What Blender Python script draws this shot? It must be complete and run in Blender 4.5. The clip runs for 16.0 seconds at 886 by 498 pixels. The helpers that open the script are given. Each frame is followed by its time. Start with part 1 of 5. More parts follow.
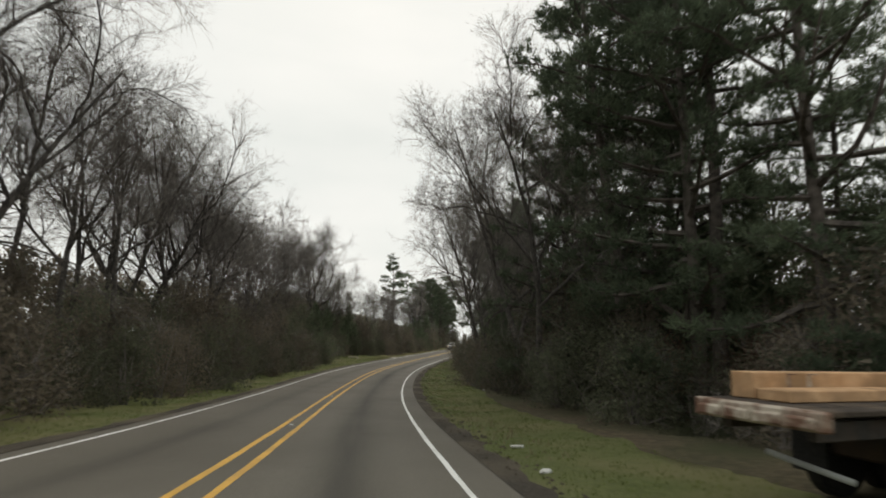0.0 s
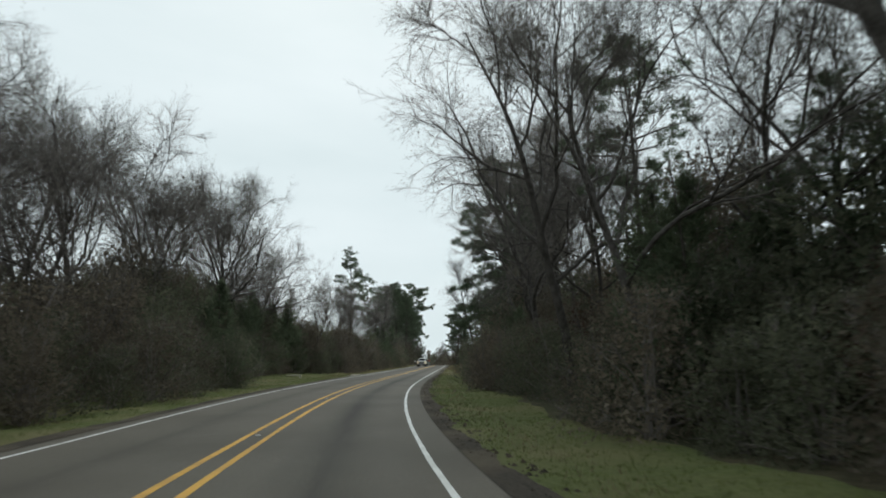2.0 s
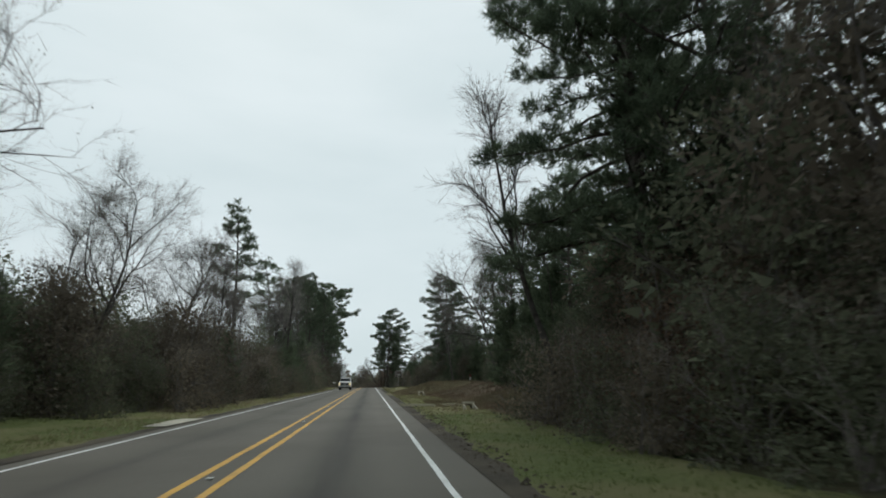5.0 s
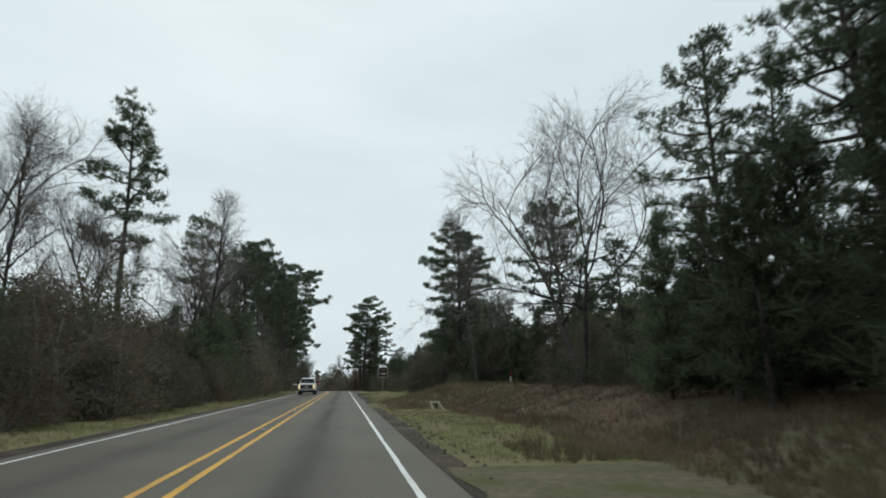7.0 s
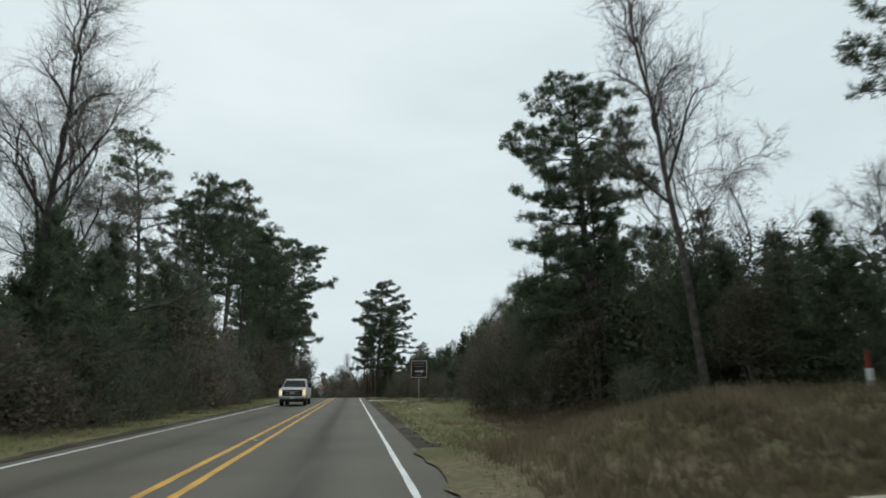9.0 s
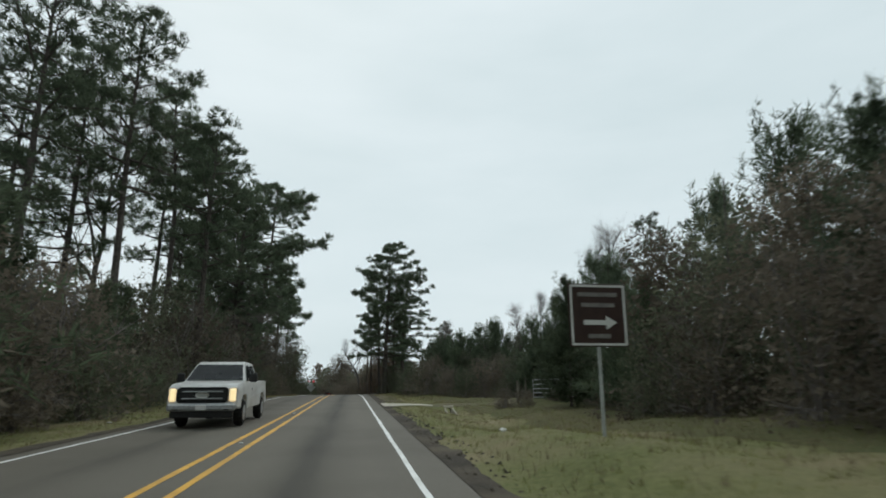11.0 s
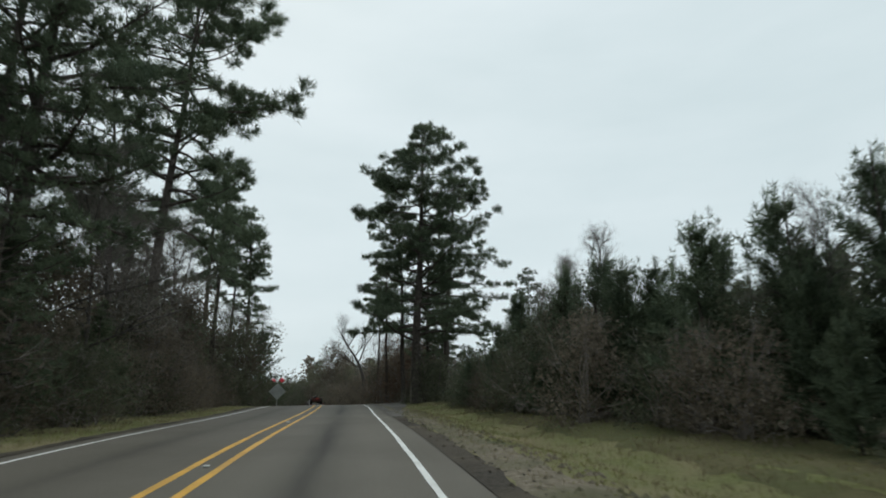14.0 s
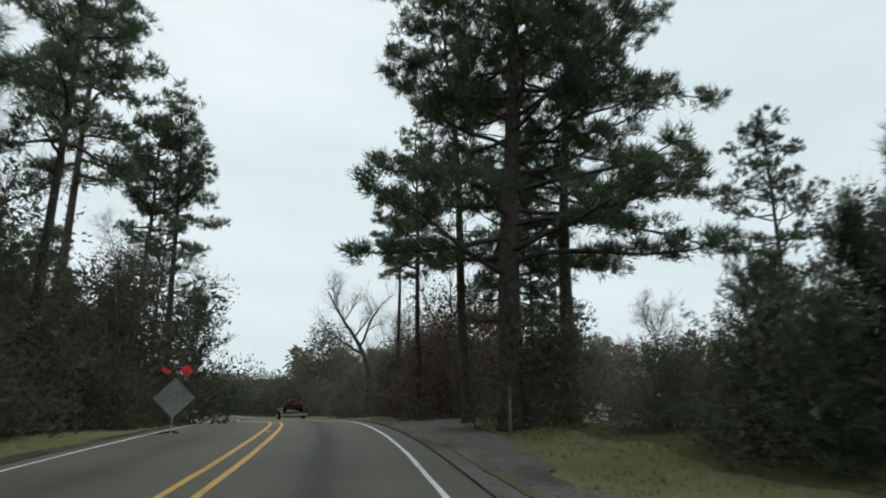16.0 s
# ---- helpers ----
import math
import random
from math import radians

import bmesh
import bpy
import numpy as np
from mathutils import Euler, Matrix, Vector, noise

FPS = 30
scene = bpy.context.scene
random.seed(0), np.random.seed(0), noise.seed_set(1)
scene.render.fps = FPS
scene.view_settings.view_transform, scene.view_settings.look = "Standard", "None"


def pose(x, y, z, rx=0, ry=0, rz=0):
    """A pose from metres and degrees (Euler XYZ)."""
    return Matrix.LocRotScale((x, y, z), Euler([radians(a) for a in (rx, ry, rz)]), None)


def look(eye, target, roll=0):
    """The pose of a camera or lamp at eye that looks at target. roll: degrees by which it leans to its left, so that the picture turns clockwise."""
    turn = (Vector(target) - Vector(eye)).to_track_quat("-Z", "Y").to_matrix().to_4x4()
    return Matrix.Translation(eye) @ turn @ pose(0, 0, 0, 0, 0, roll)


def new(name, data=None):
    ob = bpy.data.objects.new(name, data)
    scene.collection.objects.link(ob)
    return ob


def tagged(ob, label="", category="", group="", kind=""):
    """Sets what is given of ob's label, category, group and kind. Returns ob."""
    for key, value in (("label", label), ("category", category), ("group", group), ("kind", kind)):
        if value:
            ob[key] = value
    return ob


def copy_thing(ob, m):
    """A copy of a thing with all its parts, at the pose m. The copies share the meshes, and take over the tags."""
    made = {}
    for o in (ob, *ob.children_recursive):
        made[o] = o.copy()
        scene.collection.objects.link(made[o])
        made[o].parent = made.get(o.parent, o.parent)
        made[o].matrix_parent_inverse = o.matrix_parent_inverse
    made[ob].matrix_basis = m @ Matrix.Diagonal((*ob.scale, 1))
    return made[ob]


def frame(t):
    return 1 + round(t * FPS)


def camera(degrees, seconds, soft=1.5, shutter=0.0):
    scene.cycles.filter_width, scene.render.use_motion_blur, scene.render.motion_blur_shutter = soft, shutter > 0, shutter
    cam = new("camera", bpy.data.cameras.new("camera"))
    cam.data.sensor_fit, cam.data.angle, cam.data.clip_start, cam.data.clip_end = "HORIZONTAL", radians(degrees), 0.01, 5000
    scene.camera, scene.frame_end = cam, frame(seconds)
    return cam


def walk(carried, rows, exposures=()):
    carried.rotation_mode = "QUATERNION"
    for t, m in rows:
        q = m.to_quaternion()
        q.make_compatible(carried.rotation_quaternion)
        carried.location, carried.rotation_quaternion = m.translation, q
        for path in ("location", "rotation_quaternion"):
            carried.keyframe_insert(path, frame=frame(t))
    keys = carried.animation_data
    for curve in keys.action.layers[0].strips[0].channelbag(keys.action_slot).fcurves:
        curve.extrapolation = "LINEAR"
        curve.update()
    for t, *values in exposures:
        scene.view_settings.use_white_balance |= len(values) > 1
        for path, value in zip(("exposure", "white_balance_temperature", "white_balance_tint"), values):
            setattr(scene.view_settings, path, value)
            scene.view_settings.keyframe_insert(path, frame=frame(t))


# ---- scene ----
FOV = 75.77
cam = camera(FOV, 16.0, soft=1.8, shutter=0.2)
# seconds, place, and the turn about x, y and z
ROWS = [
    (0.0, -0.250, -0.100, 3.123, 98.98, -1.68, 0.48),
    (0.5, -1.237, 6.786, 2.625, 99.49, -1.39, -0.35),
    (1.0, -2.133, 13.648, 2.214, 99.95, -0.88, -1.52),
    (1.5, -2.850, 20.486, 1.887, 100.55, -0.07, -2.70),
    (2.0, -3.461, 27.305, 1.644, 101.01, 0.01, -3.84),
    (2.5, -3.953, 34.105, 1.485, 101.59, 0.23, -4.77),
    (3.0, -4.322, 40.889, 1.408, 102.21, -0.03, -6.08),
    (3.5, -4.505, 47.659, 1.400, 102.70, -0.17, -7.69),
    (4.0, -4.478, 54.417, 1.400, 102.77, 0.04, -9.33),
    (6.5, -2.065, 88.083, 1.400, 103.41, 0.38, -14.62),
    (7.0, -1.405, 94.802, 1.400, 103.20, 0.25, -14.79),
    (7.5, -0.736, 101.518, 1.400, 103.05, 0.12, -14.73),
    (8.0, -0.088, 108.234, 1.400, 103.17, -0.08, -14.53),
    (8.5, 0.579, 114.949, 1.400, 103.10, 0.31, -14.22),
    (9.0, 1.133, 121.666, 1.400, 103.60, 0.15, -13.87),
    (9.5, 1.715, 128.383, 1.400, 103.36, 0.23, -13.93),
    (10.0, 2.291, 135.103, 1.400, 102.95, 0.08, -14.14),
    (12.5, 5.202, 168.742, 1.400, 102.96, 0.33, -13.56),
    (13.0, 5.773, 175.480, 1.400, 103.00, 0.14, -13.66),
    (13.5, 6.337, 182.220, 1.400, 102.73, 0.29, -13.80),
    (14.0, 6.931, 188.964, 1.400, 102.68, 0.35, -13.96),
    (14.5, 7.534, 195.709, 1.400, 102.55, 0.30, -14.14),
    (15.0, 8.111, 202.456, 1.375, 102.30, 0.06, -14.35),
    (15.5, 8.662, 209.205, 1.259, 102.40, 0.23, -14.38),
    (16.0, 9.202, 215.954, 1.111, 102.35, 0.27, -14.33),
]
EXPOSURES = [(0.0, 0.17, 7450, 17), (1.0, 0.19, 7400, 16), (1.5, 0.16, 6950, 13), (2.0, 0.10, 6550, 10), (3.5, 0.0, 6500, 10), (4.2, -0.05, 6500, 10), (6.5, 0.02, 6500, 10), (14.0, 0.0, 6500, 10), (15.0, 0.08, 6500, 10), (16.0, 0.08, 6500, 10)]
walk(cam, [(t, pose(x, y, z, rx, ry, rz)) for t, x, y, z, rx, ry, rz in ROWS], EXPOSURES)

# ---- world and sun: a bright, even overcast ----
world = bpy.data.worlds.new("overcast")
scene.world = world
world.use_nodes = True
wn, wl = world.node_tree.nodes, world.node_tree.links
wn.clear()
w_out = wn.new("ShaderNodeOutputWorld")
w_bg = wn.new("ShaderNodeBackground")
w_sky = wn.new("ShaderNodeTexSky")
w_sky.sky_type = 'NISHITA'
w_sky.sun_disc = False
w_sky.sun_elevation, w_sky.sun_rotation = radians(48), radians(-10)
w_sky.dust_density, w_sky.air_density = 4.0, 1.0
w_scale = wn.new("ShaderNodeMix")
w_scale.data_type, w_scale.blend_type = 'RGBA', 'MULTIPLY'
w_scale.inputs[0].default_value = 1.0
w_scale.inputs[7].default_value = (0.06, 0.06, 0.06, 1)
w_co = wn.new("ShaderNodeTexCoord")
w_map = wn.new("ShaderNodeMapping")
w_map.inputs["Scale"].default_value = (1.2, 1.2, 4.0)
w_noise = wn.new("ShaderNodeTexNoise")
w_noise.inputs["Scale"].default_value = 1.6
w_noise.inputs["Detail"].default_value = 5.0
w_ramp = wn.new("ShaderNodeValToRGB")
w_ramp.color_ramp.elements[0].position, w_ramp.color_ramp.elements[0].color = 0.3, (0.655, 0.770, 0.80, 1)
w_ramp.color_ramp.elements[1].position, w_ramp.color_ramp.elements[1].color = 0.7, (0.765, 0.868, 0.90, 1)
w_mix = wn.new("ShaderNodeMix")
w_mix.data_type = 'RGBA'
w_mix.inputs[0].default_value = 0.94
wl.new(w_sky.outputs[0], w_scale.inputs[6])
wl.new(w_co.outputs["Generated"], w_map.inputs[0])
wl.new(w_map.outputs[0], w_noise.inputs["Vector"])
wl.new(w_noise.outputs["Fac"], w_ramp.inputs[0])
wl.new(w_scale.outputs[2], w_mix.inputs[6])
wl.new(w_ramp.outputs[0], w_mix.inputs[7])
wl.new(w_mix.outputs[2], w_bg.inputs[0])
wl.new(w_bg.outputs[0], w_out.inputs[0])

sun_data = bpy.data.lights.new("sun", 'SUN')
sun_data.energy, sun_data.angle, sun_data.color = 0.5, radians(25), (1.0, 0.97, 0.92)
sun = new("sun", sun_data)
sun.matrix_basis = look((60, 200, 120), (0, 120, 0))


# ---- materials ----
def material(name, dark, light, scale=6.0, rough=0.85, bump=0.3, bump_scale=None, patch=None, patch_scale=0.35, metal=0.0,
             vary=0.0, island=0.0, spec=0.3, bump_distance=0.03, thin=0.0):
    """Fine grain from dark to light, large patches towards a third colour, and a brightness of its own for each object or leaf."""
    m = bpy.data.materials.new(name)
    m.use_nodes = True
    n, k = m.node_tree.nodes, m.node_tree.links
    b = n["Principled BSDF"]
    b.inputs["Roughness"].default_value, b.inputs["Metallic"].default_value = rough, metal
    b.inputs["Specular IOR Level"].default_value = spec
    co = n.new("ShaderNodeTexCoord")
    grain = n.new("ShaderNodeTexNoise")
    grain.inputs["Scale"].default_value, grain.inputs["Detail"].default_value = scale, 6.0
    k.new(co.outputs["Object"], grain.inputs["Vector"])
    ramp = n.new("ShaderNodeValToRGB")
    ramp.color_ramp.elements[0].position, ramp.color_ramp.elements[0].color = 0.3, (*dark, 1)
    ramp.color_ramp.elements[1].position, ramp.color_ramp.elements[1].color = 0.7, (*light, 1)
    k.new(grain.outputs["Fac"], ramp.inputs[0])
    colour = ramp.outputs[0]
    if patch:
        big = n.new("ShaderNodeTexNoise")
        big.inputs["Scale"].default_value, big.inputs["Detail"].default_value = patch_scale, 4.0
        k.new(co.outputs["Object"], big.inputs["Vector"])
        edge = n.new("ShaderNodeMapRange")
        edge.inputs[1].default_value, edge.inputs[2].default_value = 0.42, 0.66
        k.new(big.outputs["Fac"], edge.inputs[0])
        mix = n.new("ShaderNodeMix")
        mix.data_type = 'RGBA'
        mix.inputs[7].default_value = (*patch, 1)
        k.new(edge.outputs[0], mix.inputs[0])
        k.new(colour, mix.inputs[6])
        colour = mix.outputs[2]
    for amount, node, socket in ((vary, "ShaderNodeObjectInfo", "Random"), (island, "ShaderNodeNewGeometry", "Random Per Island")):
        if amount:
            info = n.new(node)
            span = n.new("ShaderNodeMapRange")
            span.inputs[3].default_value, span.inputs[4].default_value = 1 - amount, 1 + amount
            k.new(info.outputs[socket], span.inputs[0])
            tint = n.new("ShaderNodeMix")
            tint.data_type, tint.blend_type = 'RGBA', 'MULTIPLY'
            tint.inputs[0].default_value = 1.0
            k.new(colour, tint.inputs[6])
            k.new(span.outputs[0], tint.inputs[7])
            colour = tint.outputs[2]
    k.new(colour, b.inputs["Base Color"])
    if thin:
        # light comes through thin leaves
        glow = n.new("ShaderNodeBsdfTranslucent")
        both = n.new("ShaderNodeMixShader")
        both.inputs[0].default_value = thin
        k.new(colour, glow.inputs[0])
        k.new(b.outputs[0], both.inputs[1])
        k.new(glow.outputs[0], both.inputs[2])
        k.new(both.outputs[0], n["Material Output"].inputs[0])
    if bump:
        relief = n.new("ShaderNodeTexNoise")
        relief.inputs["Scale"].default_value, relief.inputs["Detail"].default_value = bump_scale or scale * 2, 4.0
        k.new(co.outputs["Object"], relief.inputs["Vector"])
        bm_node = n.new("ShaderNodeBump")
        bm_node.inputs["Strength"].default_value, bm_node.inputs["Distance"].default_value = bump, bump_distance
        k.new(relief.outputs["Fac"], bm_node.inputs["Height"])
        k.new(bm_node.outputs[0], b.inputs["Normal"])
    return m


ASPHALT = material("asphalt", (0.104, 0.094, 0.074), (0.184, 0.168, 0.136), scale=40, rough=0.75, bump=0.4, bump_scale=160, patch=(0.118, 0.106, 0.084), patch_scale=0.25, bump_distance=0.008)
SHOULDER = material("shoulder_asphalt", (0.034, 0.029, 0.023), (0.085, 0.072, 0.055), scale=14, rough=0.95, bump=0.8, bump_scale=50, patch=(0.12, 0.10, 0.072), patch_scale=0.5)
WHITE_LINE = material("white_road_paint", (0.86, 0.86, 0.83), (0.95, 0.95, 0.92), scale=18, rough=0.6, bump=0.2, patch=(0.74, 0.74, 0.70), patch_scale=1.5)
YELLOW_LINE = material("yellow_road_paint", (0.74, 0.40, 0.06), (0.86, 0.50, 0.10), scale=18, rough=0.6, bump=0.2, patch=(0.6, 0.34, 0.08), patch_scale=1.1)
GROUND = material("leaf_litter", (0.047, 0.037, 0.023), (0.133, 0.102, 0.062), scale=5, rough=0.95, bump=0.8, patch=(0.045, 0.05, 0.02), patch_scale=0.2)
GRASS = material("mown_grass", (0.110, 0.122, 0.042), (0.195, 0.200, 0.078), scale=9, rough=0.95, bump=0.9, bump_scale=40, patch=(0.235, 0.2, 0.11), patch_scale=0.33)
LUSH = material("green_mown_grass", (0.073, 0.092, 0.028), (0.134, 0.156, 0.052), scale=9, rough=0.95, bump=0.9, bump_scale=40, patch=(0.165, 0.155, 0.07), patch_scale=0.33)
# darker than the verge grass: the shade over the meadow is put into its colour
MEADOW = material("shaded_meadow_grass", (0.080, 0.074, 0.030), (0.150, 0.134, 0.062), scale=7, rough=0.95, bump=0.9, bump_scale=35, patch=(0.085, 0.095, 0.034), patch_scale=0.22)
DRY = material("dry_grass", (0.13, 0.105, 0.062), (0.28, 0.23, 0.15), scale=7, rough=0.95, bump=0.9, bump_scale=35, patch=(0.115, 0.125, 0.045), patch_scale=0.3)
SEDGE = material("brown_sedge", (0.095, 0.066, 0.043), (0.20, 0.142, 0.094), scale=6, rough=0.95, bump=0.9, bump_scale=35, patch=(0.06, 0.06, 0.03), patch_scale=0.25)
DIRT = material("sandy_dirt", (0.12, 0.10, 0.07), (0.27, 0.23, 0.17), scale=8, rough=0.95, bump=0.7, bump_scale=40, patch=(0.10, 0.10, 0.05), patch_scale=0.5)
TRACK = material("grassy_sand", (0.11, 0.095, 0.06), (0.22, 0.19, 0.13), scale=6, rough=0.95, bump=0.8, bump_scale=40, patch=(0.11, 0.115, 0.045), patch_scale=0.8)
MOUTH = material("grey_gravel", (0.115, 0.106, 0.094), (0.20, 0.186, 0.165), scale=9, rough=0.95, bump=0.6, bump_scale=45, patch=(0.075, 0.066, 0.055), patch_scale=0.4)
CONCRETE = material("concrete", (0.45, 0.41, 0.32), (0.63, 0.585, 0.47), scale=9, rough=0.9, bump=0.3, patch=(0.36, 0.34, 0.28), patch_scale=0.8)
BARK = material("grey_bark", (0.045, 0.040, 0.036), (0.115, 0.105, 0.095), scale=5, rough=0.95, bump=0.9, bump_scale=14, vary=0.3)
TWIG = material("grey_twigs", (0.122, 0.108, 0.098), (0.228, 0.205, 0.188), scale=3, rough=0.95, bump=0, vary=0.25)
PINE_BARK = material("pine_bark", (0.046, 0.039, 0.034), (0.115, 0.099, 0.086), scale=5, rough=0.95, bump=1.0, bump_scale=9, vary=0.25)
NEEDLE = material("pine_needles", (0.072, 0.097, 0.065), (0.147, 0.181, 0.116), scale=1.2, rough=0.85, bump=0, vary=0.2, island=0.3, spec=0.12, thin=0.5)
CEDAR = material("cedar_foliage", (0.076, 0.097, 0.064), (0.150, 0.184, 0.112), scale=1.2, rough=0.9, bump=0, vary=0.25, island=0.3, spec=0.1, thin=0.5)
DARK_LEAF = material("evergreen_leaves", (0.085, 0.097, 0.066), (0.172, 0.178, 0.120), scale=1.5, rough=0.9, bump=0, vary=0.35, island=0.14, spec=0.1, thin=0.5)
BROWN_LEAF = material("withered_leaves", (0.125, 0.106, 0.082), (0.215, 0.184, 0.143), scale=1.5, rough=0.95, bump=0, vary=0.3, island=0.14, spec=0.08, thin=0.4)
RUST_LEAF = material("rust_leaves", (0.088, 0.060, 0.042), (0.155, 0.105, 0.074), scale=1.5, rough=0.8, bump=0, vary=0.25, island=0.4, thin=0.4)
GREY_LEAF = material("grey_green_buds", (0.094, 0.094, 0.066), (0.187, 0.182, 0.132), scale=1.5, rough=0.8, bump=0, vary=0.2, island=0.4, thin=0.4)
GRASS_BLADE = material("grass_blades", (0.16, 0.172, 0.058), (0.28, 0.28, 0.11), scale=0.4, rough=0.85, bump=0, island=0.22, thin=0.55)
LUSH_BLADE = material("green_grass_blades", (0.10, 0.128, 0.04), (0.19, 0.22, 0.075), scale=0.4, rough=0.85, bump=0, island=0.22, thin=0.55)
DRY_BLADE = material("dry_grass_blades", (0.16, 0.13, 0.082), (0.31, 0.26, 0.17), scale=0.4, rough=0.9, bump=0, island=0.22, thin=0.55)
SEDGE_BLADE = material("sedge_blades", (0.115, 0.082, 0.055), (0.235, 0.172, 0.118), scale=0.4, rough=0.9, bump=0, island=0.22, thin=0.55)

# ---- the plan: stations along the road (world y) and offsets to the right of its centre line ----
STATION = np.arange(-160.0, 900.0, 1.0)


def smooth(a):
    a = np.clip(a, 0.0, 1.0)
    return a * a * (3 - 2 * a)


HEADING = -7.531 + 12.651 * smooth((STATION - 8.9) / 73.2) - 24 * np.clip((STATION - 226) / 68, 0, 1)
LANE_OFFSET = 2.341
path_x = np.cumsum(np.tan(np.radians(HEADING)))
path_x -= np.interp(0.0, STATION, path_x)


CREST = -np.cumsum(0.022 * smooth((STATION - 196) / 14) + np.interp(STATION, (216, 222, 228, 234, 240, 246, 252, 275, 320), (0, -0.008, -0.006, 0.008, 0.023, 0.038, 0.05, 0.04, -0.022)))


def heading(y):
    return math.radians(float(np.interp(y, STATION, HEADING)))


def profile(y):
    """Height of the road: down a short slope, level, then over a low crest and down."""
    y = np.asarray(y, float)
    z = np.where(y > -20, 1.715 / 43.86 ** 2 * np.maximum(43.86 - np.maximum(y, -20), 0) ** 2, 1.715 / 43.86 ** 2 * (63.86 ** 2 + 127.72 * (-20 - y)))
    return z + np.interp(y, STATION, CREST)


def bell(y, a, b, soft=10.0):
    return smooth((y - a) / soft + 0.5) * (1 - smooth((y - b) / soft + 0.5))


def lie(y, u):
    """Height of the ground at station y and offset u."""
    y, u = np.asarray(y, float), np.asarray(u, float)
    z = profile(y)
    # the road banks into its left-hand bend
    z = z + 0.03 * smooth((y - 218) / 14) * np.clip(u - 1.2, -6.5, 0.0)
    r, l = np.maximum(u - 4.0, 0.0), np.maximum(-u - 4.0, 0.0)
    # verge falls a little from the asphalt, then the woods stand slightly higher
    z = z - 0.05 * smooth(r / 0.5) - 0.05 * smooth(l / 0.5)
    z = z + 0.30 * smooth((l - 2.0) / 5.0)
    wooded = 1 - bell(y, 90, 222, 14)
    z = z + wooded * 0.22 * smooth((r - 1.0) / 5.0)
    field = bell(y, 92, 150, 14)
    z = z + field * (-0.35 * bell(r, 1.6, 3.4, 2.0) * (1 - bell(y, 101, 107, 2.0)) * (1 - bell(y, 132, 138, 2.0)) + 1.1 * smooth((r - 3.6) / 7.0))
    z = np.maximum(z, profile(y) + bell(y, 130.3, 134.2, 3.6) * (1.2 * smooth((r + 0.3) / 6.4) - 0.05))
    gate = bell(y, 152, 222, 16)
    z = z + gate * (-0.32 * bell(r, 2.6, 4.6, 2.2) * (1 - bell(y, 180, 186, 2.0)) + (0.30 - 0.45 * smooth((y - 184) / 12)) * smooth((r - 5.0) / 6.0))
    # a low bank behind the roadside sign, and one under the mailbox
    z = z + 0.65 * bell(y, 151, 163, 9) * smooth((r - 0.6) / 2.4) + 0.26 * bell(y, 178, 187.5, 4) * smooth((l - 0.35) / 0.7)
    # drives fill the ditch; the bank is lumpy; the land falls away past the last drive
    mound = bell(y, 116, 142, 8) * smooth((r - 3.5) / 3.0)
    z = z + mound * (0.16 * np.sin(1.1 * y + 0.3 * u) * np.sin(0.8 * u + 1.0) + 0.10 * np.sin(2.3 * y - 1.4 * u))
    z = z - 1.4 * smooth((y - 230) / 22) * smooth((r - 4.0) / 8.0)
    far = np.maximum(np.abs(u) - 30.0, 0.0)
    z = z + 0.012 * np.minimum(far, 200.0)
    bumps = 0.06 * np.sin(0.9 * y + 0.7 * u) * np.sin(0.53 * y - 1.1 * u + 1.7) + 0.05 * np.sin(0.31 * y + 0.5 * u + 0.4)
    return z + bumps * smooth((np.maximum(r, l) - 0.8) / 2.5)


def place(y, u, z=None):
    """World point at station y, offset u; on the ground unless z is given as a height over it."""
    t = heading(y)
    near = max(-40.0, min(40.0, u)) - LANE_OFFSET
    x = float(np.interp(y, STATION, path_x)) + near * math.cos(t) + (u - near - LANE_OFFSET)
    yy = y - near * math.sin(t)
    return Vector((x, yy, float(lie(y, u)) + (z or 0.0)))


def mesh(name, verts, faces, *mats, smooth_faces=False):
    me = bpy.data.meshes.new(name)
    me.from_pydata([tuple(v) for v in verts], [], faces)
    for m in mats:
        me.materials.append(m)
    if smooth_faces:
        me.polygons.foreach_set("use_smooth", [True] * len(me.polygons))
    me.update()
    return me


def part(name, data, parent, label=""):
    """Links a mesh, or a bmesh with its material, as one part under a thing."""
    if isinstance(data, tuple):
        bm, mat = data
        me = bpy.data.meshes.new(name)
        bm.to_mesh(me)
        bm.free()
        me.materials.append(mat)
        data = me
    ob = new(name, data)
    ob.parent = parent
    return tagged(ob, label) if label else ob


def strip(name, us, ys, material_, lift=0.0, wobble=0.0, edges=None, dive=()):
    """A sheet that follows the road: offsets us at each station of ys; the columns in dive sink into what lies below."""
    rng = np.random.RandomState(len(name) * 7 + len(ys))
    verts, faces = [], []
    for y in ys:
        for j, u in enumerate(us):
            du = 0.0
            if wobble and (edges is None or j in edges):
                du = wobble * (math.sin(y * 1.3 + j) * 0.5 + math.sin(y * 0.37 + 2 * j) * 0.6 + rng.uniform(-0.6, 0.6))
            p = place(y, u + du)
            verts.append((p.x, p.y, p.z + (lift - 0.045 - 0.02 * math.sin(y * 2.3) if j in dive else lift)))
    w = len(us)
    for i in range(len(ys) - 1):
        for j in range(w - 1):
            a = i * w + j
            faces.append((a, a + 1, a + w + 1, a + w))
    me = mesh(name, verts, faces, material_, smooth_faces=True)
    uv = me.uv_layers.new(name="across")
    where = [(u, y) for y in ys for u in us]
    for loop in me.loops:
        uv.data[loop.index].uv = where[loop.vertex_index]
    return new(name, me)


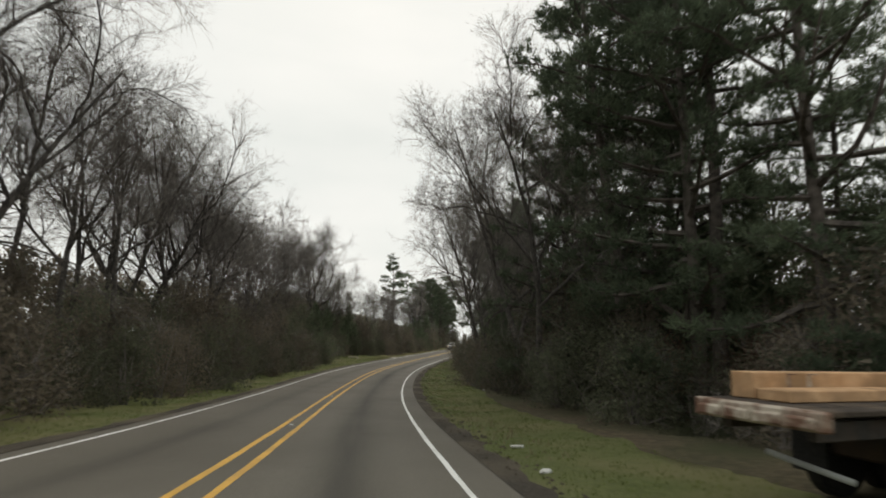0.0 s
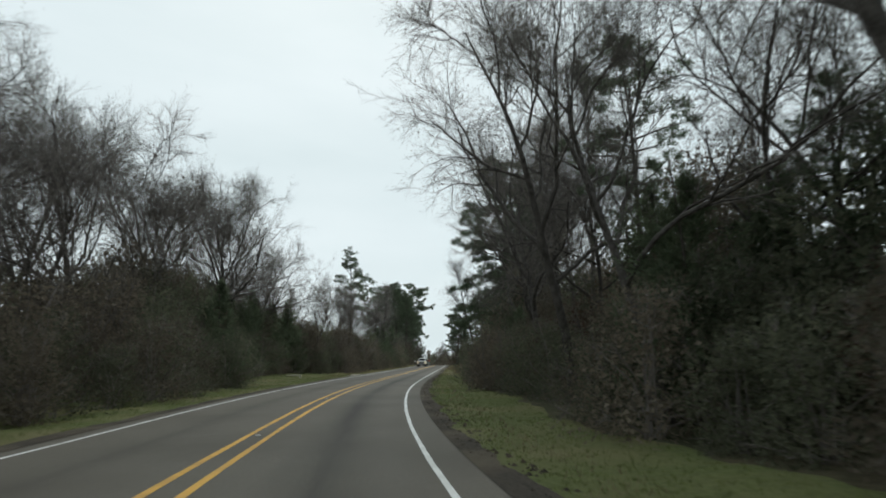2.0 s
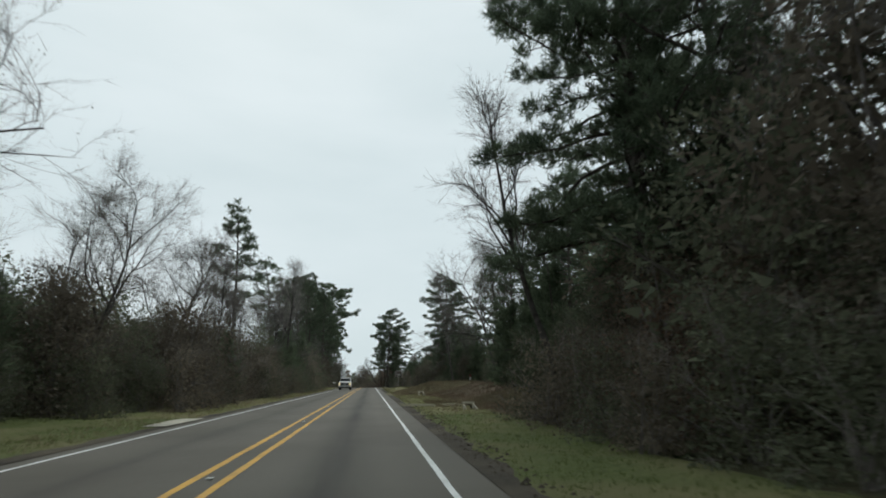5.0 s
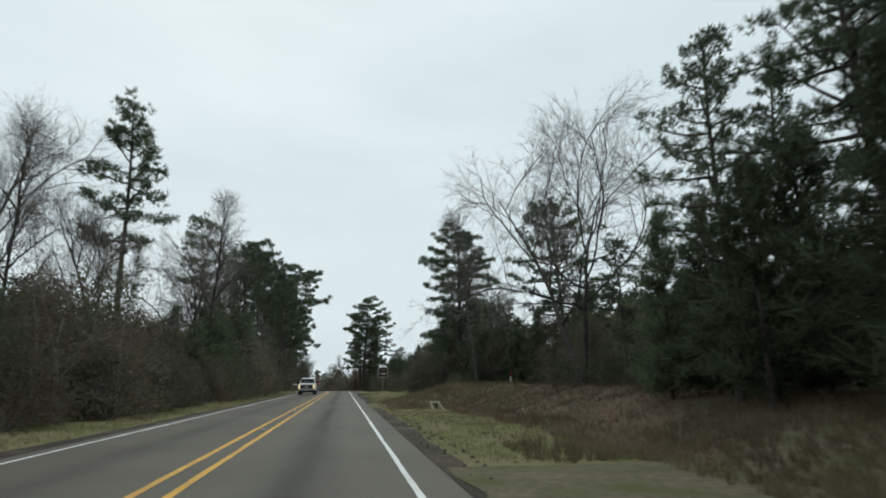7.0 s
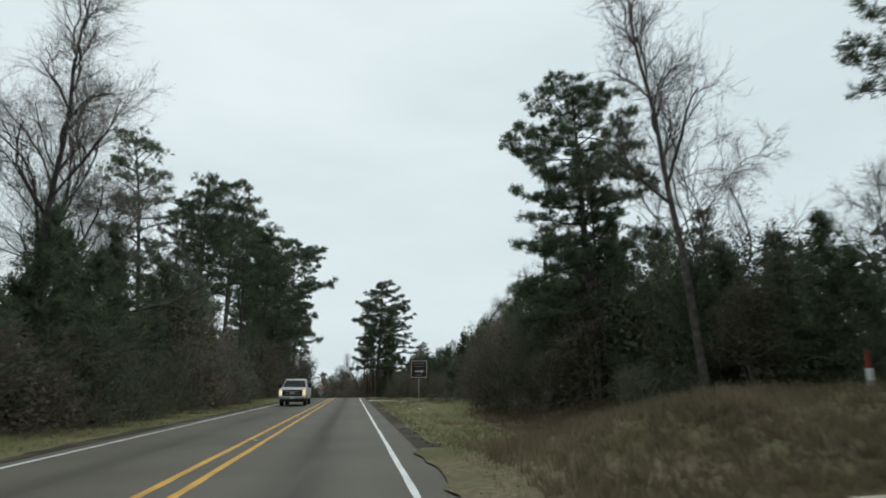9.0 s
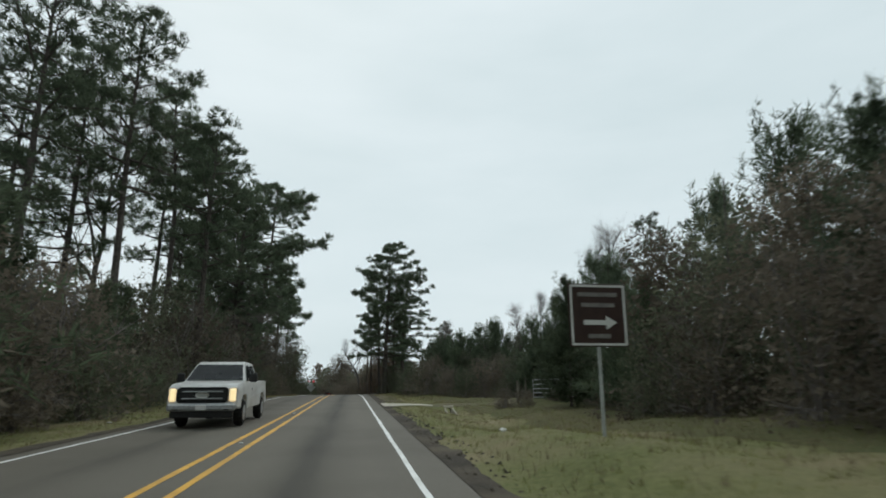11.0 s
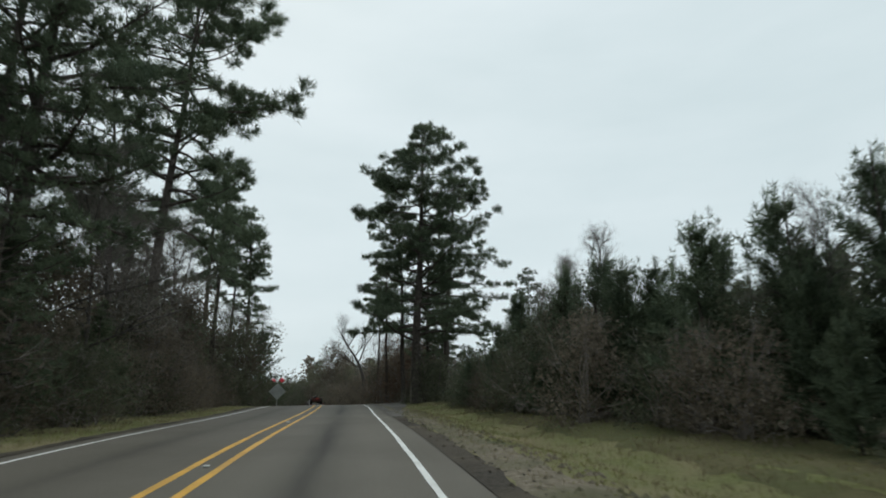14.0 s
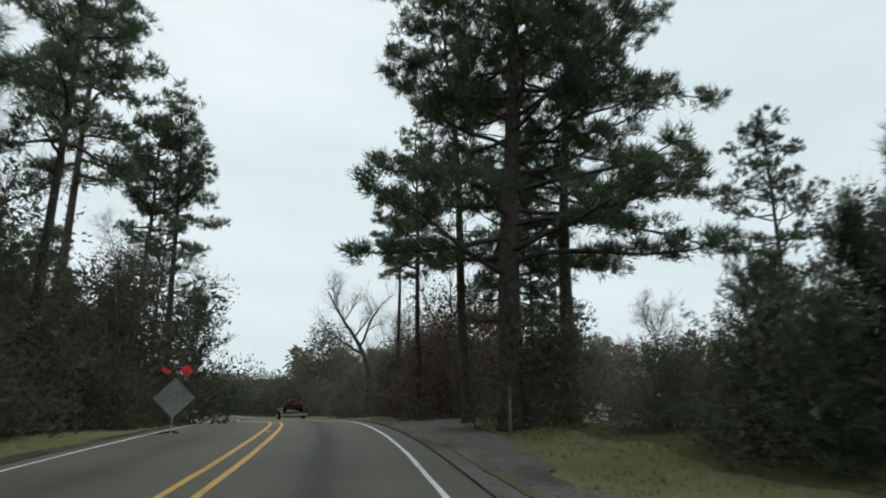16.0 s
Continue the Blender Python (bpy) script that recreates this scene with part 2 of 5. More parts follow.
# ---- ground: one sheet to the horizon, sunk under the road ----
gy = np.concatenate([np.arange(-150, -20, 10.0), np.arange(-20, 290, 1.5), np.arange(290, 460, 6.0), np.array([480, 520, 580, 660, 760, 880.0])])
gu = np.concatenate([[-900, -500, -250, -120, -70, -45], np.arange(-30, -12, 2.5), np.arange(-12, -4.2, 0.6), [-4.2, -3.0, 0.0, 3.0, 4.2],
                     np.arange(4.8, 16.1, 0.6), np.arange(18, 34, 2.5), [45, 70, 120, 250, 500, 900]])
verts, faces = [], []
for y in gy:
    for u in gu:
        p = place(y, u)
        verts.append((p.x, p.y, p.z - (0.12 if abs(u) < 4.0 else 0.05)))
w = len(gu)
for i in range(len(gy) - 1):
    for j in range(w - 1):
        a = i * w + j
        faces.append((a, a + 1, a + w + 1, a + w))
ground = new("ground", mesh("ground", verts, faces, GROUND, smooth_faces=True))
tagged(ground, "brown leaf-littered woodland ground beside the road", "ground", kind="structure")

road_ys = np.concatenate([np.arange(-40, 120, 2.0), np.arange(120, 300, 1.0), np.arange(300, 420, 2.0)])
road = strip("road", [-4.12, -3.6, -2.6, -1.0, 0.0, 1.0, 2.6, 3.6, 4.15], road_ys, ASPHALT, lift=0.0)
tagged(road, "worn grey two-lane asphalt country road", "road", kind="structure")
for name, u, half, mat in (("edge_line", -3.63, 0.05, WHITE_LINE), ("edge_line", 3.425, 0.05, WHITE_LINE),
                           ("centre_line", -0.215, 0.065, YELLOW_LINE), ("centre_line", 0.266, 0.065, YELLOW_LINE)):
    line = strip(name, [u - half, u + half], np.concatenate([np.arange(-20, 300, 0.5), np.arange(300, 400, 1.0)]), mat, lift=0.006, wobble=0.009)
    tagged(line, "painted white edge line on the asphalt" if mat is WHITE_LINE else "painted yellow no-passing line on the asphalt", "road marking", kind="structure")
fine = np.concatenate([np.arange(-20, 300, 0.6), np.arange(300, 400, 1.5)])
for s in (-1, 1):
    outer = 2 if s > 0 else 0
    sh = strip("shoulder", sorted([s * 4.06, s * 4.5, s * 4.8]), fine, SHOULDER, lift=0.012, wobble=0.14, edges=(1, outer), dive=(outer,))
    tagged(sh, "crumbled dark gravelly asphalt shoulder along the grass", "road shoulder", kind="structure")
for ys, mat, label in ((fine[fine < 93], LUSH, "short green roadside grass along the woods"), (fine[fine >= 92.3], GRASS, "short green and straw-coloured roadside grass")):
    far = 7.9 if mat is LUSH else 10.3
    for us in ([-14.0, -11.0, -9.0, -7.5, -6.6, -6.0, -5.6, -5.3, -5.1, -4.9, -4.6, -4.3], [4.3, 4.8, *np.linspace(5.2, far, 9)]):
        tagged(strip("verge", us, ys, mat, lift=0.0, wobble=0.22, edges=(0, 1, 2) if us[0] < 0 else (len(us) - 1, len(us) - 2), dive=() if us[0] < 0 else (len(us) - 1,)), label, "grass verge", kind="structure")
field = strip("field", [8.05, 8.55, 8.9, 9.3, 9.9, 10.5, 11.1, 11.7, 12.3, 12.9, 13.5, 14.1, 15.0, 17.0, 20.0, 24.0, 30.0], np.arange(86, 152, 0.6), SEDGE, lift=0.016, wobble=0.45, edges=(0, 1), dive=(0,))
tagged(field, "rough brown dead grass on a low bank", "field", kind="structure")

gate_grass = strip("meadow", [8.1, 8.7, 9.3, 9.9, 10.5, 11.1, 11.7, 12.3, 12.9, 13.5], np.arange(152, 232, 0.6), MEADOW, lift=0.012, wobble=0.3, edges=(0, 1), dive=(0,))
tagged(gate_grass, "patchy grass between the ditch and the thicket", "grass", kind="structure")
for us, ys, mat, label in (
        ([4.1, 4.7, 5.3, 5.9, 6.5, 7.1, 7.7, 8.3, 9.0, 9.6, 10.2, 11.0, 12.0, 13.0, 14.0], np.arange(100.7, 105.2, 0.5), TRACK, "sandy gravel farm drive across the verge"),
        ([4.1, 4.7, 5.3, 5.9, 6.5, 7.1, 7.7, 8.3, 9.0, 9.6, 10.2, 11.0, 12.0, 13.0, 14.0, 15.0], np.arange(128.0, 135.6, 0.5), DRY, "straw-covered earth drive on a raised bank"),
        ([6.4, 7.1, 7.7, 8.3, 9.0, 9.6, 10.2, 11.0, 12.0, 13.0], np.arange(181.0, 183.6, 0.5), TRACK, "grassy sand track to the gate"),
        ([-5.5, -5.1, -4.66], np.arange(188.6, 197.6, 0.5), CONCRETE, "narrow pale concrete drive apron beside the road"),
        ([-5.0, -4.6, -4.1], np.arange(88.0, 92.1, 0.5), CONCRETE, "small pale concrete drive apron beside the road")):
    drive = strip("driveway", us, ys, mat, lift=0.036 if mat is CONCRETE else 0.024, wobble=0.05 if mat is CONCRETE else 0.2, edges=(0, len(us) - 1))
    tagged(drive, label, "driveway", kind="structure")

# apron that narrows away from the road
verts, faces = [], []
for i in range(9):
    u = 4.18 + 0.36 * i
    lo, hi = 179.9 + 0.55 * (u - 4.18) + 0.05 * math.sin(5 * u), 184.35 - 0.62 * (u - 4.18) + 0.05 * math.sin(7 * u)
    for j in range(7):
        p = place(lo + (hi - lo) * j / 6, u)
        verts.append((p.x, p.y, p.z + 0.036))
    if i:
        faces += [(7 * i - 7 + j, 7 * i + j, 7 * i + j + 1, 7 * i - 6 + j) for j in range(6)]
apron = new("driveway", mesh("driveway", verts, faces, CONCRETE, smooth_faces=True))
tagged(apron, "pale concrete drive apron beside the road", "driveway", kind="structure")
edge_dirt = strip("dirt_edge", [4.5, 4.7, 5.0, 5.3, 5.6], np.arange(186.0, 224.1, 0.5), DIRT, lift=0.022, wobble=0.24, edges=(0, 4), dive=(0, 4))
tagged(edge_dirt, "crumbled pale dirt and dead grass beside the asphalt", "road shoulder", kind="structure")
# gravel mouth of a side road that widens towards the bend
MOUTH_EDGE = ((214, 224, 228, 234, 242, 252), (4.5, 5.3, 5.9, 6.7, 7.5, 8.2))
verts, faces = [], []
mouth_ys = np.arange(214.0, 252.1, 0.4)
for i, y in enumerate(mouth_ys):
    hi = float(np.interp(y, *MOUTH_EDGE)) + 0.10 * math.sin(y * 1.7) + 0.08 * math.sin(y * 4.1)
    for j in range(11):
        p = place(y, 4.02 + (hi - 4.02) * j / 10)
        verts.append((p.x, p.y, p.z + 0.034))
    if i:
        faces += [(11 * i - 11 + j, 11 * i - 10 + j, 11 * i + 1 + j, 11 * i + j) for j in range(10)]
mouth = new("driveway", mesh("driveway", verts, faces, MOUTH, smooth_faces=True))
tagged(mouth, "dark gravel mouth of a side road", "driveway", kind="structure")
dust = strip("dust_line", [4.36, 4.44, 4.52, 4.60], np.arange(221.0, 244.1, 0.4), DIRT, lift=0.046, wobble=0.06, edges=(0, 3))
tagged(dust, "pale dust line along the gravel mouth", "road marking", kind="structure")
# wheel tracks and the oily strip in each lane
node, link = ASPHALT.node_tree.nodes, ASPHALT.node_tree.links
shade = node["Principled BSDF"].inputs["Base Color"].links[0].from_socket
across = node.new("ShaderNodeUVMap")
across.uv_map = "across"
split = node.new("ShaderNodeSeparateXYZ")
link.new(across.outputs[0], split.inputs[0])
streak = node.new("ShaderNodeTexNoise")
streak.inputs["Scale"].default_value, streak.inputs["Detail"].default_value = 1.0, 5.0
squeeze = node.new("ShaderNodeMapping")
squeeze.inputs["Scale"].default_value = (1.6, 0.10, 1.0)
link.new(across.outputs[0], squeeze.inputs[0])
link.new(squeeze.outputs[0], streak.inputs["Vector"])
total = None
for middle, width_, amount in ((1.75, 0.32, 0.58), (-1.95, 0.4, 0.34), (2.7, 0.3, -0.10), (0.9, 0.3, -0.10)):
    d = node.new("ShaderNodeMath"); d.operation = 'SUBTRACT'; d.inputs[1].default_value = middle
    link.new(split.outputs[0], d.inputs[0])
    q = node.new("ShaderNodeMath"); q.operation = 'DIVIDE'; q.inputs[1].default_value = width_
    link.new(d.outputs[0], q.inputs[0])
    sq = node.new("ShaderNodeMath"); sq.operation = 'MULTIPLY'
    link.new(q.outputs[0], sq.inputs[0]); link.new(q.outputs[0], sq.inputs[1])
    inv = node.new("ShaderNodeMath"); inv.operation = 'ADD'; inv.inputs[1].default_value = 1.0
    link.new(sq.outputs[0], inv.inputs[0])
    part_ = node.new("ShaderNodeMath"); part_.operation = 'DIVIDE'; part_.inputs[0].default_value = amount
    link.new(inv.outputs[0], part_.inputs[1])
    if total is None:
        total = part_
    else:
        add_ = node.new("ShaderNodeMath"); add_.operation = 'ADD'
        link.new(total.outputs[0], add_.inputs[0]); link.new(part_.outputs[0], add_.inputs[1])
        total = add_
uneven = node.new("ShaderNodeMath"); uneven.operation = 'MULTIPLY'
link.new(total.outputs[0], uneven.inputs[0]); link.new(streak.outputs["Fac"], uneven.inputs[1])
twice = node.new("ShaderNodeMath"); twice.operation = 'MULTIPLY_ADD'; twice.inputs[1].default_value = -1.9; twice.inputs[2].default_value = 1.05
link.new(uneven.outputs[0], twice.inputs[0])
worn = node.new("ShaderNodeMix"); worn.data_type, worn.blend_type = 'RGBA', 'MULTIPLY'; worn.inputs[0].default_value = 1.0
link.new(shade, worn.inputs[6]); link.new(twice.outputs[0], worn.inputs[7])
link.new(worn.outputs[2], node["Principled BSDF"].inputs["Base Color"])

# ---- plants: each kind is built a few times and then copied ----
class Wood:
    """Collects tubes and blades as plain lists."""

    def __init__(self):
        self.v, self.f = [], []

    def tube(self, pts, radii, sides):
        base = len(self.v)
        n = len(pts)
        for i in range(n):
            d = (pts[min(i + 1, n - 1)] - pts[max(i - 1, 0)])
            d = d / (np.linalg.norm(d) + 1e-9)
            a = np.cross(d, (0.31, 0.95, 0.05) if abs(d[1]) < 0.8 else (0.95, 0.1, 0.3))
            a /= np.linalg.norm(a) + 1e-9
            b = np.cross(d, a)
            if i == n - 1 and radii[i] < 0.012:
                self.v.append(pts[i])
                continue
            for k in range(sides):
                t = 2 * math.pi * k / sides
                self.v.append(pts[i] + radii[i] * (math.cos(t) * a + math.sin(t) * b))
        tip = radii[-1] < 0.012
        for i in range(n - 1):
            for k in range(sides):
                a, b = base + i * sides + k, base + i * sides + (k + 1) % sides
                if i == n - 2 and tip:
                    self.f.append((a, b, base + (n - 1) * sides))
                else:
                    self.f.append((a, b, b + sides, a + sides))

    def spike(self, p, q, r):
        """A thin three-sided twig from p to q."""
        d = q - p
        a = np.cross(d, (0.3, 0.5, 0.81))
        a = a / (np.linalg.norm(a) + 1e-9) * r
        b = np.cross(d / (np.linalg.norm(d) + 1e-9), a)
        i = len(self.v)
        self.v += [p + a, p - 0.5 * a + 0.87 * b, p - 0.5 * a - 0.87 * b, q]
        self.f += [(i, i + 1, i + 3), (i + 1, i + 2, i + 3), (i + 2, i, i + 3)]

    def leaf(self, p, along, side, length, width):
        """A pointed leaf folded along its middle."""
        i = len(self.v)
        m = p + along * length * 0.45
        fold = np.cross(along, side) * width * 0.25
        self.v += [p, m + side * width * 0.5 + fold, p + along * length, m - side * width * 0.5 + fold]
        self.f += [(i, i + 1, i + 2), (i, i + 2, i + 3)]


def fan(rng, wood, centres, ways, length, width, tri=False):
    """Many blades at once: folded leaves, or plain pointed needles bundles."""
    n = len(centres)
    ways = ways / (np.linalg.norm(ways, axis=1, keepdims=True) + 1e-9)
    side = np.cross(ways, rng.normal(size=(n, 3)))
    side /= np.linalg.norm(side, axis=1, keepdims=True) + 1e-9
    ln = (length * rng.uniform(0.65, 1.3, n))[:, None]
    wd = (width * rng.uniform(0.65, 1.3, n))[:, None]
    i = len(wood.v)
    if tri:
        v = np.stack([centres - side * wd * 0.5, centres + side * wd * 0.5, centres + ways * ln], 1).reshape(-1, 3)
        wood.v.extend(v)
        wood.f.extend([(i + 3 * k, i + 3 * k + 1, i + 3 * k + 2) for k in range(n)])
    else:
        mid = centres + ways * ln * 0.45 + np.cross(ways, side) * wd * 0.2
        v = np.stack([centres, mid + side * wd * 0.5, centres + ways * ln, mid - side * wd * 0.5], 1).reshape(-1, 3)
        wood.v.extend(v)
        for k in range(n):
            j = i + 4 * k
            wood.f += [(j, j + 1, j + 2), (j, j + 2, j + 3)]


def unit(v):
    return v / (np.linalg.norm(v) + 1e-9)


def turned(rng, d, degrees):
    """A direction that leaves d by that angle, on any side."""
    s = unit(np.cross(d, rng.normal(size=3)))
    a = math.radians(degrees)
    return unit(math.cos(a) * d + math.sin(a) * s)


def stem(rng, p, d, length, r0, r1, n, wander, lift, lift_end=None):
    pts, radii = [p], [r0]
    for i in range(n):
        up = lift if lift_end is None else lift + (lift_end - lift) * (i / max(n - 1, 1)) ** 1.5
        d = unit(d + rng.normal(size=3) * wander + np.array((0, 0, up)))
        pts.append(pts[-1] + d * length / n)
        radii.append(r0 + (r1 - r0) * (i + 1) / n)
    return pts, radii


def along(pts, radii, f):
    """The point, the radius and the direction at a share f of a stem."""
    x = min(f, 1.0) * (len(pts) - 1)
    i = min(int(x), len(pts) - 2)
    g = x - i
    return pts[i] * (1 - g) + pts[i + 1] * g, radii[i] * (1 - g) + radii[i + 1] * g, unit(pts[i + 1] - pts[i])


def bare_tree(seed, height=16.0, fork=0.35, spread=1.0, limbs=9, leafy=0.0, radius=None, twigs=1.0, droop=0.05, leader=0.86, bend=0.075, flat=0.0, taper=0.30):
    """Trunk that divides into arching limbs, then branches, branchlets and a haze of fine twigs; leafy: buds or withered leaves."""
    rng = np.random.RandomState(seed)
    trunk, crown, leaves = Wood(), Wood(), Wood()
    r = radius or height * 0.0115
    pts, radii = stem(rng, np.array((0.0, 0.0, -0.3)), np.array((rng.normal() * 0.06, rng.normal() * 0.06, 1.0)), height * leader, r, r * 0.16, 11, bend, 0.03)
    radii[0] *= 1.5
    trunk.tube(pts, radii, 8)
    shoots, ways = [], []
    side = rng.uniform(0, 6.28)
    for a in range(limbs):
        g = (a + rng.uniform(0, 0.7)) / limbs
        f = fork + (0.98 - fork) * g
        p, rr, d = along(pts, radii, f)
        side += 2.4 + rng.uniform(-0.5, 0.5)
        out = np.array((math.cos(side), math.sin(side), 0.0))
        rise = math.radians(rng.uniform(18, 48) - flat + (22 + flat) * g)
        ln = height * (0.50 - taper * g) * rng.uniform(0.75, 1.2) * spread
        way = unit(out * math.cos(rise) + np.array((0, 0, math.sin(rise))))
        if spread < 0.7:
            way = unit(way + np.array((0, 0, 0.8)))
        lp, lr = stem(rng, p, way, ln, rr * 0.68, 0.022, 9, 0.15, 0.12, -droop)
        trunk.tube(lp, lr, 6)
        for b in range(8):
            h = 0.22 + 0.78 * (b + rng.uniform(0, 0.8)) / 8.0
            q, qr, qd = along(lp, lr, h)
            bl = ln * rng.uniform(0.26, 0.52) * (1.15 - 0.45 * h)
            bp, br = stem(rng, q, unit(turned(rng, qd, rng.uniform(28, 60)) + np.array((0, 0, 0.25))), bl, max(qr * 0.62, 0.016), 0.010, 5, 0.19, 0.08, -1.4 * droop)
            trunk.tube(bp, br, 4)
            for c in range(6):
                e, er, ed = along(bp, br, 0.15 + 0.85 * (c + rng.uniform(0, 0.9)) / 6.0)
                cl = (0.5 + bl * rng.uniform(0.22, 0.5))
                cp, cr = stem(rng, e, turned(rng, ed, rng.uniform(22, 55)), cl, max(er * 0.6, 0.008), 0.004, 3, 0.2, 0.05, -1.6 * droop)
                crown.tube(cp, cr, 3)
                for _ in range(int(8 * twigs)):
                    w, _r, wd = along(cp, cr, rng.uniform(0.1, 1.0))
                    shoots.append(w)
                    ways.append(wd)
    base, ways = np.array(shoots), np.array(ways)
    ways = ways + rng.normal(size=ways.shape) * 0.45 + np.array((0, 0, 0.1 - droop))
    ways /= np.linalg.norm(ways, axis=1, keepdims=True)
    k = height / 16
    fan(rng, crown, base, ways, 0.75 * k, 0.011, tri=True)
    for _ in range(2):
        start = base + ways * rng.uniform(0.15, 0.7, (len(base), 1)) * k
        fan(rng, crown, start, ways + rng.normal(size=ways.shape) * 0.5, 0.42 * k, 0.008, tri=True)
    n = int(len(base) * leafy * 1.9)
    if n:
        j = rng.randint(len(base), size=n)
        fan(rng, leaves, base[j] + ways[j] * rng.uniform(0.2, 0.9, (n, 1)) * k, rng.normal(size=(n, 3)), 0.068, 0.034)
    return trunk, crown, leaves


def tufts_at(rng, wood, points, ways, size, blades, slim=0.27):
    """Tufts of needles that fan out round their shoots."""
    p = np.repeat(np.array(points), blades, axis=0)
    w = np.repeat(np.array(ways), blades, axis=0)
    size = np.repeat(np.broadcast_to(size, (len(points),)), blades)
    w = w / (np.linalg.norm(w, axis=1, keepdims=True) + 1e-9) + rng.normal(size=p.shape) * 0.7
    fan(rng, wood, p + rng.normal(size=p.shape) * size[:, None] * 0.2, w, size, size * slim, tri=True)


def pine_tree(seed, height=26.0, clear=0.45, spread=0.19, boughs=40, tufts=9, blades=12, radius=None, droop=0.0, full=1.05, sided=0.0, crown_top=0.3, dome=False, slim=0.16, puff=0.66):
    """A tall pine: bare lower trunk, long crooked boughs, and puffs of needle tufts towards their ends; sided: longer boughs towards +x."""
    rng = np.random.RandomState(seed)
    trunk, crown = Wood(), Wood()
    r = radius or height * 0.0115
    k26 = height / 26
    pts, radii = stem(rng, np.array((0.0, 0.0, -0.3)), np.array((rng.normal() * 0.02, rng.normal() * 0.02, 1.0)), height * 0.97 + 0.3, r, 0.04, 12, 0.018, 0.02)
    radii[0] *= 1.35
    trunk.tube(pts, radii, 9)
    for _ in range(9):
        f = rng.uniform(0.12, max(clear, 0.2))
        p = pts[int(f * 12)]
        lp, lr = stem(rng, p, unit(np.array((*rng.normal(size=2), 0.1))), height * rng.uniform(0.03, 0.10), 0.04, 0.01, 3, 0.2, 0)
        trunk.tube(lp, lr, 3)
    points, ways = [], []
    golden = rng.uniform(0, 6.28)
    for a in range(boughs):
        f = clear + (0.99 - clear) * ((a + rng.uniform(0, 0.9)) / boughs) ** 0.85
        p, rr, _d = along(pts, radii, f)
        g = (f - clear) / (1 - clear)
        golden += 2.4 + rng.uniform(-0.5, 0.5)
        ln = height * spread * (0.62 + 1.7 * g * (1 - g)) * (1 - (1 - crown_top) * g ** 4)
        if dome:
            ln = height * spread * (1.03 - g) ** 0.42 * (0.82 + 0.4 * g)
        ln *= rng.uniform(0.4, 0.7) if rng.uniform() < 0.3 else rng.uniform(0.75, 1.2)
        ln *= 1 + sided * math.cos(golden)
        d = unit(np.array((math.cos(golden), math.sin(golden), rng.uniform(-0.15, 0.25) - droop * (1 - g) + (0.45 if dome else 0.8) * g * g)))
        lp, lr = stem(rng, p, d, ln, min(0.04 + 0.07 * (1 - g), rr * 0.8), 0.015, 6, 0.15, 0.0, 0.06 if dome else 0.12)
        trunk.tube(lp, lr, 4)
        puffs = max(2, int(1.5 + full * ln / k26))
        for b in range(puffs):
            q, _r, way = along(lp, lr, 0.34 + 0.66 * (b + rng.uniform(0.3, 1.0)) / puffs)
            side = unit(np.cross(way, (0, 0, 1.0)) * (1 if b % 2 else -1) + way * rng.uniform(0.2, 0.9) + np.array((0, 0, rng.uniform(-0.1, 0.4))))
            c = q + side * rng.uniform(0.3, 1.2) * k26 * (0 if b == puffs - 1 else 1)
            trunk.spike(q, c, 0.025)
            size = rng.uniform(0.7, 1.3) * k26
            for _ in range(tufts):
                o = rng.normal(size=3)
                o *= puff * rng.uniform(0.3, 1.0) / (np.linalg.norm(o) + 1e-9)
                points.append(c + o * np.array((1, 1, 0.6)) * size)
                ways.append(unit(o * np.array((1, 1, 0.8)) + np.array((0, 0, 0.35)) + way * 0.2))
    tufts_at(rng, crown, points, ways, 0.38 * k26, blades, slim=slim)
    return trunk, crown, Wood()


